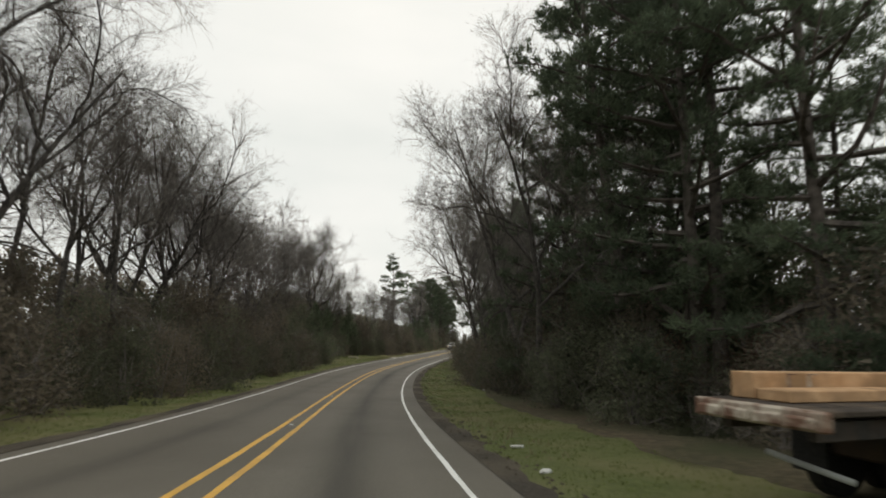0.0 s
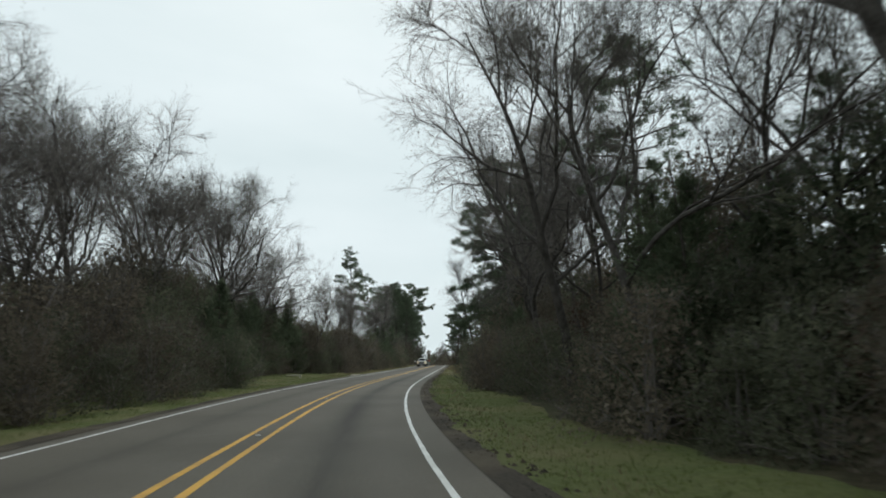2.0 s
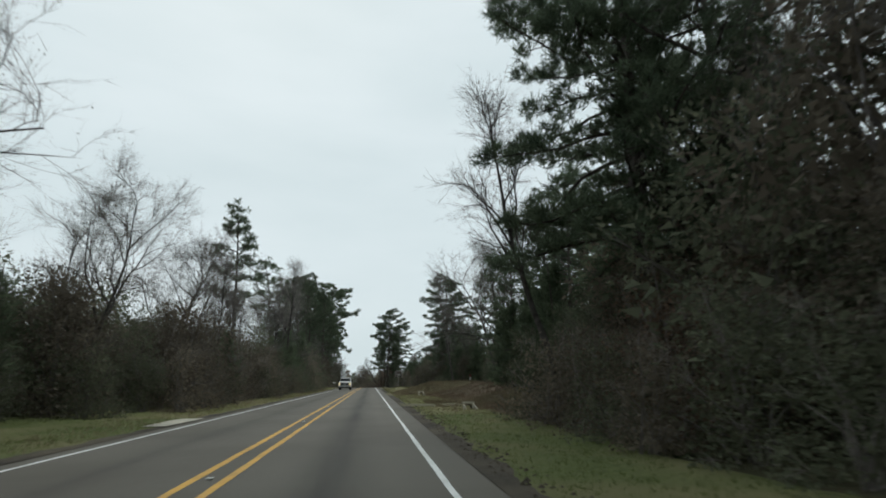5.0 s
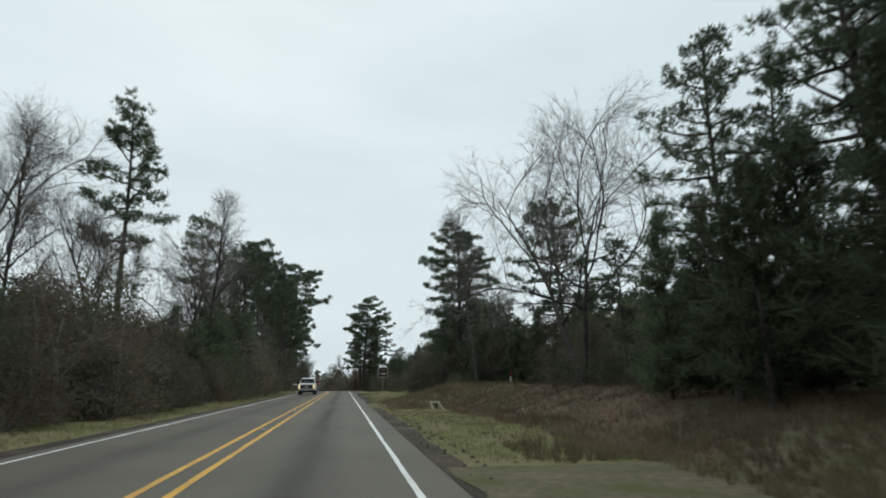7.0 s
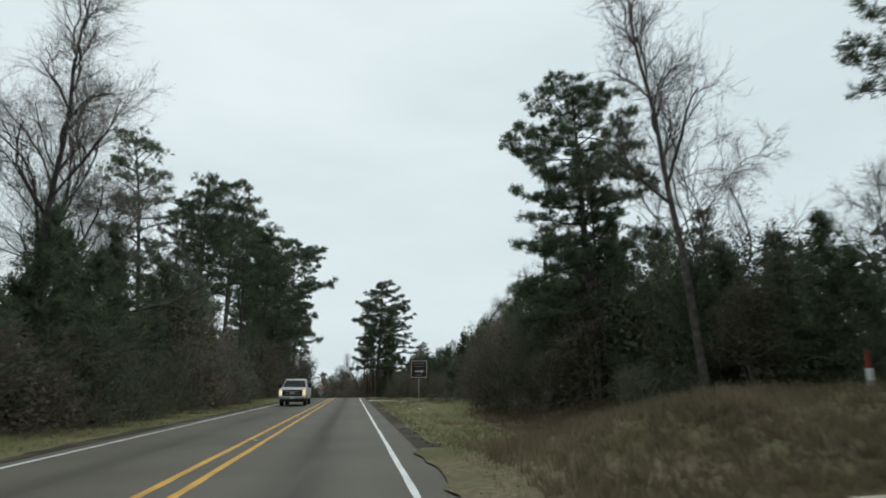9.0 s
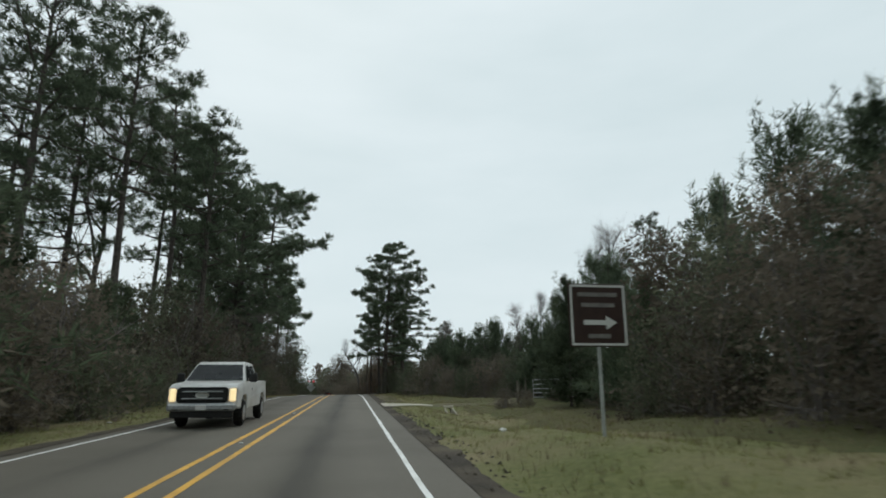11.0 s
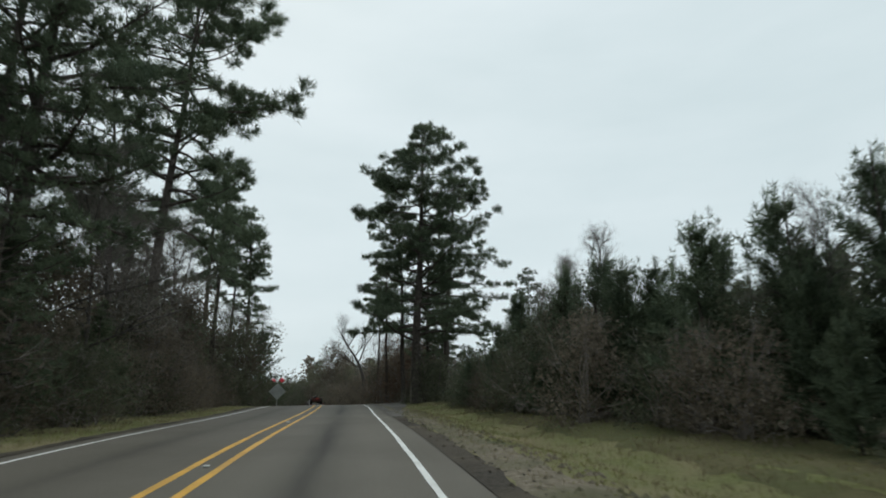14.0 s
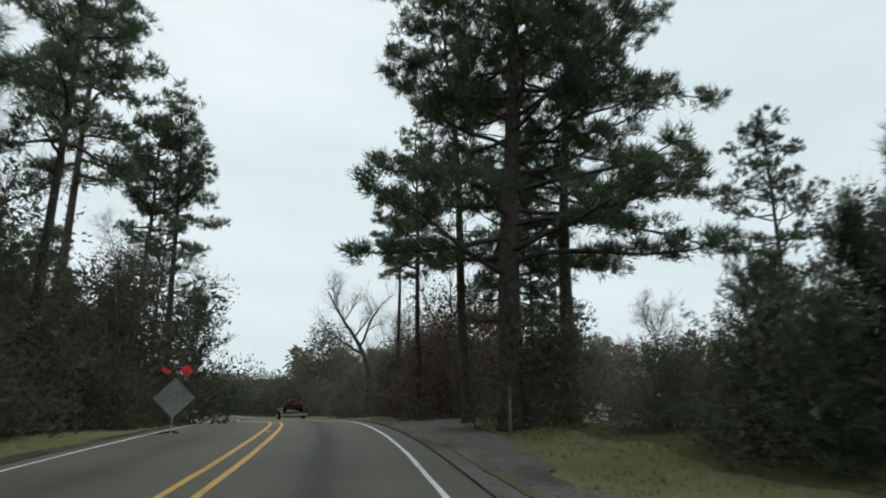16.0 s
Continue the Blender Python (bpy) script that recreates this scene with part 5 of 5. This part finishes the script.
# trailer that goes ahead in the same lane, with a machine on it
def hauled_trailer(y, u):
    t = thing("utility_trailer", "dark low trailer with a pale rear bar on the road", "trailer", y, u)
    bm = box(bmesh.new(), (1.9, 4.6, 0.12), (0, 2.3, 0.58), bevel=0.02)
    part("deck", (bm, DARK_METAL), t)
    part("rear_bar", (box(bmesh.new(), (2.3, 0.10, 0.16), (0, -0.03, 0.50), bevel=0.02), PALE_METAL), t)
    for s in (-1, 1):
        part("rear_post", (box(bmesh.new(), (0.09, 0.09, 0.62), (s * 1.08, 0.02, 0.74), bevel=0.01), PALE_METAL if s < 0 else DARK_METAL), t)
        part("side_rail", (box(bmesh.new(), (0.06, 4.5, 0.08), (s * 0.98, 2.3, 0.82), bevel=0.01), DARK_METAL), t)
        part("fender", (box(bmesh.new(), (0.26, 1.7, 0.06), (s * 1.08, 2.2, 0.86), bevel=0.02), DARK_METAL), t)
        part("tail_lamp", (box(bmesh.new(), (0.14, 0.04, 0.1), (s * 0.85, -0.09, 0.66), bevel=0.01), RED_PAINT), t)
        wheel(t, s * 1.08, 1.8, 0.36, 0.22)
        wheel(t, s * 1.08, 2.6, 0.36, 0.22)
    part("tongue", (box(bmesh.new(), (0.14, 1.2, 0.12), (0, 5.1, 0.52), bevel=0.02), DARK_METAL), t)
    m = thing("small_tractor", "dark rust-red machine loaded on the trailer deck", "machine", y, u, lift=0.64 * 0.85)
    for root in (t, m):
        root.scale = (0.85, 0.85, 0.85 if root is t else 0.68)
    part("chassis", (box(bmesh.new(), (1.0, 2.4, 0.5), (0, 2.2, 0.62), bevel=0.08), DARK_METAL), m)
    part("hood", (box(bmesh.new(), (0.8, 1.2, 0.5), (0, 2.9, 1.0), bevel=0.1), BRICK_RED), m)
    part("rear_panel", (box(bmesh.new(), (1.2, 0.25, 0.6), (0, 0.95, 0.75), bevel=0.06), BRICK_RED), m)
    part("hazard_panel", (box(bmesh.new(), (0.42, 0.03, 0.26), (0.12, 0.8, 0.98), bevel=0.03), RED_PAINT), m)
    part("seat", (box(bmesh.new(), (0.5, 0.5, 0.5), (0, 1.6, 1.1), bevel=0.08), BLACK_TRIM), m)
    bm = bmesh.new()
    for s in (-1, 1):
        rod(bm, (s * 0.55, 1.15, 0.6), (s * 0.55, 1.15, 1.75), 0.04)
    rod(bm, (-0.58, 1.15, 1.75), (0.58, 1.15, 1.75), 0.04)
    part("roll_bar", (bm, DARK_METAL), m)
    for s in (-1, 1):
        wheel(m, s * 0.72, 1.35, 0.5, 0.3)
        wheel(m, s * 0.65, 3.2, 0.34, 0.22)


hauled_trailer(262.0, 2.3)


# flatbed trailer parked across the verge, with timber on it
def parked_trailer(y, u):
    t = thing("flatbed_trailer", "old flatbed trailer with a peeling wooden deck parked on the grass", "trailer", y, u, turn=-74.7)
    # local: deck runs along +y away from the road, its tail at y = 0
    for k in range(5):
        part("plank", (box(bmesh.new(), (0.285, 5.6, 0.06), (-0.6 + 0.3 * k, 2.82, 1.24 + 0.004 * (k % 2)), bevel=0.01), DARK_BOARD), t)
    rng = np.random.RandomState(3)
    part("tail_board", (box(bmesh.new(), (1.56, 0.12, 0.2), (0, -0.04, 1.17), (0, 0, 0), 0.02), OLD_BOARD), t)
    for k in range(4):
        part("tail_block", (box(bmesh.new(), (0.30, 0.06, 0.12), (-0.54 + 0.36 * k, -0.12, 1.15), (0, rng.uniform(-5, 5), 0), 0.02), OLD_BOARD), t)
    for s in (-1, 1):
        part("frame_beam", (box(bmesh.new(), (0.1, 5.4, 0.2), (s * 0.5, 2.8, 1.05), bevel=0.01), DARK_METAL), t)
        wheel(t, s * 0.7, 2.2, 0.5, 0.26, DARK_METAL)
        wheel(t, s * 0.7, 3.2, 0.5, 0.26, DARK_METAL)
        part("mud_flap", (box(bmesh.new(), (0.45, 0.02, 0.5), (s * 0.55, 1.5, 0.62), bevel=0.005), RUBBER), t)
        part("stake", (box(bmesh.new(), (0.06, 0.06, 0.34), (s * 0.78, 1.15, 1.24), bevel=0.01), PALE_METAL), t)
    part("drawbar", (rod(bmesh.new(), (-0.5, 0.7, 0.66), (0.3, 1.0, 0.46), 0.035, 8), DULL_STEEL), t)
    part("axle_housing", (box(bmesh.new(), (1.2, 1.6, 0.4), (0, 2.7, 0.75), bevel=0.04), DARK_METAL), t)
    b = thing("timber_beam", "long squared tan timber lying on the trailer deck", "timber", y, u, turn=-74.7, lift=1.275)
    for x, w, h in ((-0.50, 0.30, 0.30), (-0.10, 0.42, 0.13)):
        part("beam", (box(bmesh.new(), (w, 5.2, h), (x, 2.95, h / 2), bevel=0.012), TIMBER), b)
    for yy in (0.95, 1.3, 3.6):
        part("strap", (box(bmesh.new(), (0.36, 0.06, 0.012), (-0.44, yy, 0.28), bevel=0), OLD_BOARD), b)
        part("strap", (box(bmesh.new(), (0.012, 0.06, 0.3), (-0.355, yy, 0.13), bevel=0), OLD_BOARD), b)


parked_trailer(5.67, 6.2)


# signs
def brown_sign(y, u):
    t = thing("guide_sign", "brown roadside guide sign with white border on a post", "sign", y, u)
    part("post", (box(bmesh.new(), (0.05, 0.05, 2.7), (0, 0.045, 1.2), bevel=0.008), DULL_STEEL), t)
    panel = part("panel", (box(bmesh.new(), (1.05, 0.03, 1.08), (0, 0, 1.98), bevel=0.01), SIGN_BROWN), t)
    for sx, sz, x, z in ((0.99, 0.035, 0, 2.48), (0.99, 0.035, 0, 1.48), (0.035, 0.97, -0.48, 1.98), (0.035, 0.97, 0.48, 1.98)):
        part("border", (box(bmesh.new(), (sx, 0.008, sz), (x, -0.019, z), bevel=0), SIGN_WHITE), panel)
    for w_, z in ((0.72, 2.33), (0.60, 2.15), (0.40, 1.62)):
        part("text_bar", (box(bmesh.new(), (w_, 0.008, 0.07), (0, -0.019, z), bevel=0), SIGN_FADED), panel)
    bm = box(bmesh.new(), (0.42, 0.008, 0.08), (-0.06, -0.019, 1.85), bevel=0)
    vs = [bm.verts.new(v) for v in ((0.13, -0.022, 1.97), (0.13, -0.022, 1.73), (0.33, -0.022, 1.85))]
    bm.faces.new(vs)
    part("arrow", (bm, SIGN_WHITE), panel)


brown_sign(157.8, 6.6)


def flagged_sign(y, u, lift=0.0):
    t = thing("work_zone_sign", "grey back of a diamond work-zone sign with red flags", "sign", y, u, lift=lift, group="work zone signs")
    half, low = 0.65, 0.46
    bm = bmesh.new()
    vs = [bm.verts.new(v) for v in ((0, 0, low), (half, 0, low + half), (0, 0, low + 2 * half), (-half, 0, low + half))]
    bm.faces.new(vs)
    bmesh.ops.solidify(bm, geom=bm.faces[:], thickness=0.012)
    bmesh.ops.bevel(bm, geom=[e for e in bm.edges if e.calc_length() < 0.1], offset=0.04, segments=2, affect='EDGES')
    part("panel", (bm, DULL_STEEL), t)
    part("upright", (box(bmesh.new(), (0.045, 0.03, 1.76), (0, -0.03, 0.87), bevel=0.005), PALE_METAL), t)
    part("cross_brace", (box(bmesh.new(), (1.14, 0.02, 0.04), (0, -0.04, low + half + 0.02), (0, -4, 0), 0.005), PALE_METAL), t)
    for s in (-1, 1):
        part("foot", (box(bmesh.new(), (0.05, 0.9, 0.05), (s * 0.12, 0, 0.03), (0, 0, s * 24), 0.01), DARK_METAL), t)
        bm = rod(bmesh.new(), (s * 0.02, -0.03, 1.72), (s * 0.46, -0.03, 2.10), 0.012, 6)
        staff = part("flag_staff", (bm, POST_WOOD), t)
        bm = bmesh.new()
        n = 5
        wide, tall, tip = (0.30, 0.30, 38) if s > 0 else (0.30, 0.15, -34)
        c, d = math.cos(math.radians(tip)), math.sin(math.radians(tip))
        grid = []
        for i in range(n + 1):
            for j in range(n + 1):
                a, b = wide * (i / n - 0.5), tall * (j / n - 0.5)
                grid.append(bm.verts.new((s * 0.31 + a * c - b * d, -0.05 + 0.025 * math.sin(2.4 * i + 1.3 * j), 1.98 + a * d + b * c)))
        for i in range(n):
            for j in range(n):
                k = i * (n + 1) + j
                bm.faces.new((grid[k], grid[k + n + 1], grid[k + n + 2], grid[k + 1]))
        bmesh.ops.solidify(bm, geom=bm.faces[:], thickness=0.004)
        part("flag", (bm, FLAG_RED), staff)
    return t


flagged_sign(236.8, -3.1)


def flag_marker(y, u):
    t = thing("flag_marker", "small white diamond marker with a red flag strip", "sign", y, u)
    part("post", (box(bmesh.new(), (0.04, 0.04, 1.1), (0, 0.03, 0.5), bevel=0.004), POST_WOOD), t)
    part("panel", (box(bmesh.new(), (0.42, 0.015, 0.42), (0, 0, 0.95), (0, 45, 0), 0.004), SIGN_WHITE), t)
    bm = box(bmesh.new(), (1.0, 0.012, 0.34), (0.85, 0.01, 0.88), (0, 6, 0), 0.004)
    part("flag", (bm, FLAG_RED), t)


flag_marker(299.0, 7.6)


def mailbox(y, u):
    t = thing("mailbox", "white roadside mailbox on a weathered wooden post", "mailbox", y, u, turn=-62)
    part("post", (box(bmesh.new(), (0.09, 0.09, 1.1), (0, 0.05, 0.36), bevel=0.01), POST_WOOD), t)
    out = [(-0.09, 0.0)] + [(0.09 * -math.cos(math.pi * k / 8), 0.12 + 0.09 * math.sin(math.pi * k / 8)) for k in range(9)] + [(0.09, 0.0)]
    bm = bmesh.new()
    rows = [[bm.verts.new((x, yy, 0.90 + z)) for x, z in out] for yy in (-0.27, 0.27)]
    for i in range(len(out)):
        j = (i + 1) % len(out)
        bm.faces.new((rows[0][i], rows[0][j], rows[1][j], rows[1][i]))
    bm.faces.new(rows[0][::-1])
    bm.faces.new(rows[1])
    bmesh.ops.recalc_face_normals(bm, faces=bm.faces)
    b = part("box", (bm, WHITE_PAINT), t)
    part("door", (box(bmesh.new(), (0.17, 0.02, 0.19), (0, -0.283, 1.00), (-12, 0, 0), 0.008), WHITE_PAINT), b)
    part("flag", (box(bmesh.new(), (0.01, 0.12, 0.04), (0.10, 0.0, 1.03), bevel=0.002), RED_PAINT), b)


mailbox(186.4, -4.85)
s_ = thing("stake", "leaning grey stick in the roadside grass", "stake", 185.2, -5.7)
part("stick", (rod(bmesh.new(), (0, 0, -0.1), (-0.22, 0, 0.75), 0.025, 7, 0.018), POST_WOOD), s_)
part("fork", (rod(bmesh.new(), (-0.12, 0, 0.36), (0.03, 0.05, 0.62), 0.014, 6, 0.006), POST_WOOD), s_)


def pipe_gate(y, u, turn):
    t = thing("farm_gate", "grey galvanised tube farm gate before the thicket", "gate", y, u, turn=turn)
    for z in (0.16, 0.40, 0.63, 0.87, 1.13):
        part("rail", (rod(bmesh.new(), (0, 0, z), (2.6, 0, z + 0.06), 0.022, 8), STEEL), t)
    for x in (0.0, 1.3, 2.6):
        part("stile", (rod(bmesh.new(), (x, 0, 0.10), (x, 0, 1.16 + 0.02 * x), 0.024 if x != 1.3 else 0.014, 8), STEEL), t)


pipe_gate(180.9, 12.75, -35)


def fence_post(y, u, h, r, lean=0):
    t = thing("fence_post", "weathered grey wooden fence post in the grass", "post", y, u, group="fence posts")
    bm = rod(bmesh.new(), (0, 0, -0.2), (lean, 0, h), r, 9, r * 0.9)
    part("pole", (bm, POST_WOOD), t)
    part("wire_staple", (rod(bmesh.new(), (lean * 0.6, -r - 0.01, h * 0.7), (lean * 0.6 + 0.03, -r - 0.01, h * 0.7), 0.006, 5), STEEL), t)


fence_post(181.5, 12.0, 1.2, 0.085)
fence_post(182.2, 12.7, 1.3, 0.04)
fence_post(179.3, 14.6, 1.35, 0.09)
fence_post(231.5, 6.7, 1.3, 0.05)


FADED_RED = material("faded_red_paint", (0.16, 0.035, 0.028), (0.26, 0.06, 0.045), scale=14, rough=0.8, bump=0.1)


def marker_post(y, u):
    t = thing("marker_post", "white marker post with a red cap on the bank", "post", y, u)
    part("sleeve", (rod(bmesh.new(), (0, 0, -0.1), (0, 0, 0.60), 0.075, 10), SIGN_WHITE), t)
    part("cap", (rod(bmesh.new(), (0, 0, 0.60), (0, 0, 0.98), 0.06, 10, 0.05), FADED_RED), t)


marker_post(132.6, 13.5)


def culvert(y, u, size=1.0, turn=0.0, sink=0.0):
    """A sloped concrete pipe end that opens towards the oncoming ditch."""
    t = thing("culvert_end", "pale concrete culvert end in the roadside ditch", "culvert", y, u, turn=turn, lift=-sink, group="culvert ends")
    w_, l_, h_ = 0.38 * size, 1.25 * size, 0.24 * size
    part("headwall", (box(bmesh.new(), (w_ + 0.20, 0.10, 0.10), (0, 0.05, h_ + 0.05), bevel=0.015), CONCRETE), t)
    for s in (-1, 1):
        bm = bmesh.new()
        o = [(0.1, -0.45), (0.1, h_ + 0.03), (-l_, -0.14), (-l_, -0.45)]
        rows = [[bm.verts.new((s * (w_ / 2 + dx) + s * 0.06 * (-yy / l_), yy, z)) for yy, z in o] for dx in (0.0, 0.075 if s > 0 else 0.045)]
        for i in range(4):
            j = (i + 1) % 4
            bm.faces.new((rows[0][i], rows[0][j], rows[1][j], rows[1][i]))
        bm.faces.new(rows[0][::-1])
        bm.faces.new(rows[1])
        bmesh.ops.recalc_face_normals(bm, faces=bm.faces)
        bmesh.ops.bevel(bm, geom=bm.edges[:], offset=0.01, segments=1, affect='EDGES')
        part("wing_wall", (bm, CONCRETE), t)
    bm = bmesh.new()
    rod(bm, (0, 0.0, h_ - w_ * 0.52), (0, 0.3 * size, h_ - w_ * 0.62), w_ * 0.47, 18)
    bmesh.ops.delete(bm, geom=[f for f in bm.faces if len(f.verts) > 4], context='FACES')
    part("pipe", (bm, DARK_METAL), t)
    part("apron", (box(bmesh.new(), (w_, l_, 0.06), (0, -l_ / 2, -0.20), (11, 0, 0), bevel=0.01), DIRT), t)


culvert(96.75, 7.2, 1.15, 4, -0.02)
culvert(126.6, 7.4, 1.0, 4, -0.08)
culvert(178.4, 7.4, 0.8, 4, -0.10)


def culvert_slab(y, u):
    t = thing("culvert_slab", "thin pale concrete slab across the ditch", "culvert", y, u, turn=6)
    part("top", (box(bmesh.new(), (1.35, 0.42, 0.11), (0, 0, 0.12), bevel=0.02), CONCRETE), t)
    for k in (-1, 1):
        part("footing", (box(bmesh.new(), (0.16, 0.4, 0.6), (k * 0.55, 0, -0.22), bevel=0.01), CONCRETE), t)


culvert_slab(80.4, -8.4)


def shed(y, u):
    t = thing("shed", "small white shed in the clearing behind the pines", "shed", y, u, turn=12)
    t.scale = (1.0, 1.0, 0.8)
    wall = part("wall", (box(bmesh.new(), (1.6, 1.8, 1.25), (0, 0, 0.6), bevel=0.02), WHITE_PAINT), t)
    part("door", (box(bmesh.new(), (0.6, 0.04, 1.0), (0.3, -0.91, 0.55), bevel=0.01), PALE_METAL), wall)
    bm = slab(bmesh.new(), [(-0.95, 1.17), (0, 1.55), (0.95, 1.17), (0.95, 1.23), (0, 1.61), (-0.95, 1.23)], 1.0)
    part("roof", (bm, DARK_METAL), t)


shed(243.0, 15.0)

# raised reflectors between the yellow lines, and scraps in the grass
marker_mesh = None
for k, y in enumerate(np.arange(4.0, 260.0, 12.2)):
    t = thing("road_stud", "small pale reflector stud between the yellow lines", "road stud", y, 0.01, lift=0.008, group="road studs")
    if marker_mesh is None:
        marker_mesh = part("stud", (box(bmesh.new(), (0.10, 0.10, 0.022), (0, 0, 0.011), bevel=0.008), SIGN_WHITE), t).data
    else:
        part("stud", marker_mesh, t)
rng = np.random.RandomState(21)
for y, u, s in ((12.0, 5.2, 0.16), (9.0, 4.9, 0.12), (33.0, 8.1, 0.12), (60.0, 7.6, 0.1), (152.0, 6.0, 0.13), (163.0, 6.2, 0.16), (170.0, -5.6, 0.12), (176.0, -5.0, 0.10)):
    t = thing("litter", "crumpled pale scrap of litter in the grass", "litter", y, u, turn=rng.uniform(0, 180), lift=0.03)
    bm = bmesh.new()
    bmesh.ops.create_icosphere(bm, subdivisions=1, radius=s)
    for v in bm.verts:
        v.co = Vector((v.co.x, v.co.y * 0.7, v.co.z * 0.3)) * rng.uniform(0.7, 1.3)
    part("scrap", (bm, SIGN_WHITE), t)


# broken clods of asphalt and dirt along the shoulder
def clods(name, u0, u1, y0, y1, n, mat, label, lo=0.02, hi=0.07):
    rng = np.random.RandomState(n)
    v, f = [], []
    for _ in range(n):
        c = np.array(place(rng.uniform(y0, y1), rng.uniform(u0, u1)))
        r = rng.uniform(lo, hi)
        i = len(v)
        v += [c + np.array(d) * r * rng.uniform(0.6, 1.3) for d in ((1, 0, 0), (-1, 0, 0), (0, 1, 0), (0, -1, 0), (0, 0, 0.7), (0, 0, -0.5))]
        f += [(i + a, i + b, i + 4) for a, b in ((0, 2), (2, 1), (1, 3), (3, 0))]
    tagged(new(name, mesh(name, v, f, mat)), label, name, kind="stuff")


clods("gravel", 4.2, 5.0, -2, 214, 2400, SHOULDER, "loose dark gravel along the asphalt edge")
clods("rubble", 4.5, 6.0, 186, 224, 900, DIRT, "pale crumbled dirt along the asphalt edge", 0.03, 0.10)
clods("dirt_clods", 8.5, 15.0, 116, 140, 1500, DIRT, "clods of dry earth on the bank", 0.04, 0.16)


# grass
def grass(name, spans, n, mat, label, lo, hi, blades=4, wide=0.012):
    """Tufts of blades scattered over stretches of the plan."""
    rng = np.random.RandomState(n)
    w = Wood()
    area = np.array([(b - a) * (d - c) for a, b, c, d in spans])
    for (a, b, c, d), part_n in zip(spans, (n * area / area.sum()).astype(int)):
        ys, us = rng.uniform(a, b, part_n), rng.uniform(c, d, part_n)
        bare = ((us > 4.0) & (us < 7.3) & (ys > 179.7) & (ys < 184.6)) | ((us < -4.4) & (us > -5.7) & (ys > 188.2) & (ys < 198.0)) | ((us > 4.0) & (us < 7.8) & (ys > 100.6) & (ys < 105.1)) | ((us > 4.0) & (ys > 214) & (us < np.interp(ys, *MOUTH_EDGE)))
        ys, us = ys[~bare], us[~bare]
        z = lie(ys, us)
        t = np.radians(np.interp(ys, STATION, HEADING))
        x = np.interp(ys, STATION, path_x) + (us - LANE_OFFSET) * np.cos(t)
        p = np.repeat(np.stack([x, ys - (us - LANE_OFFSET) * np.sin(t), z], 1), blades, axis=0)
        p[:, :2] += rng.normal(size=(len(p), 2)) * 0.05
        fan(rng, w, p, rng.normal(size=p.shape) * 0.35 + np.array((0, 0, 1.0)), (lo + hi) / 2, wide, tri=True)
    tagged(new(name, mesh(name, w.v, w.f, mat)), label, "grass", kind="stuff")


grass("green_grass", [(-2, 92, 4.62, 7.7), (2, 92, -6.6, -4.6), (66, 92, -10.5, -6.6)], 15000, LUSH_BLADE, "short green grass blades on the verge beside the woods", 0.03, 0.09, 4, 0.012)
grass("grass", [(92, 232, 4.66, 8.0), (92, 232, -6.6, -4.6), (152, 230, 8.0, 11.0)], 18000, GRASS_BLADE, "short green grass blades on the verge", 0.03, 0.10, 4, 0.012)
grass("dry_grass", [(88, 232, 4.8, 9.0), (80, 232, -6.8, -4.6), (10, 70, 5.0, 6.0), (92, 152, 6.0, 12.0), (92, 150, 7.2, 9.2), (127, 139, 4.6, 14.0), (127, 139, 4.6, 14.0), (127, 139, 4.6, 12.0), (152, 232, 8.0, 12.5)], 13500, DRY_BLADE, "straw-coloured dead grass blades on the verge", 0.08, 0.22, 4, 0.012)
grass("straw_grass", [(127.5, 135.5, 5.0, 14.0), (128.5, 134, 5.5, 12.0), (100, 108, 6.0, 13.0)], 3000, DRY_BLADE, "matted straw-coloured clumps on the bank", 0.14, 0.4, 9, 0.022)
grass("sedge", [(92, 150, 9.0, 18.0), (118, 128, 8.5, 15.0), (92, 150, 7.9, 9.6), (92, 150, 8.2, 9.6), (136, 146, 8.6, 13.0)], 9500, SEDGE_BLADE, "brown dead sedge matted on the bank", 0.12, 0.30, 6, 0.016)
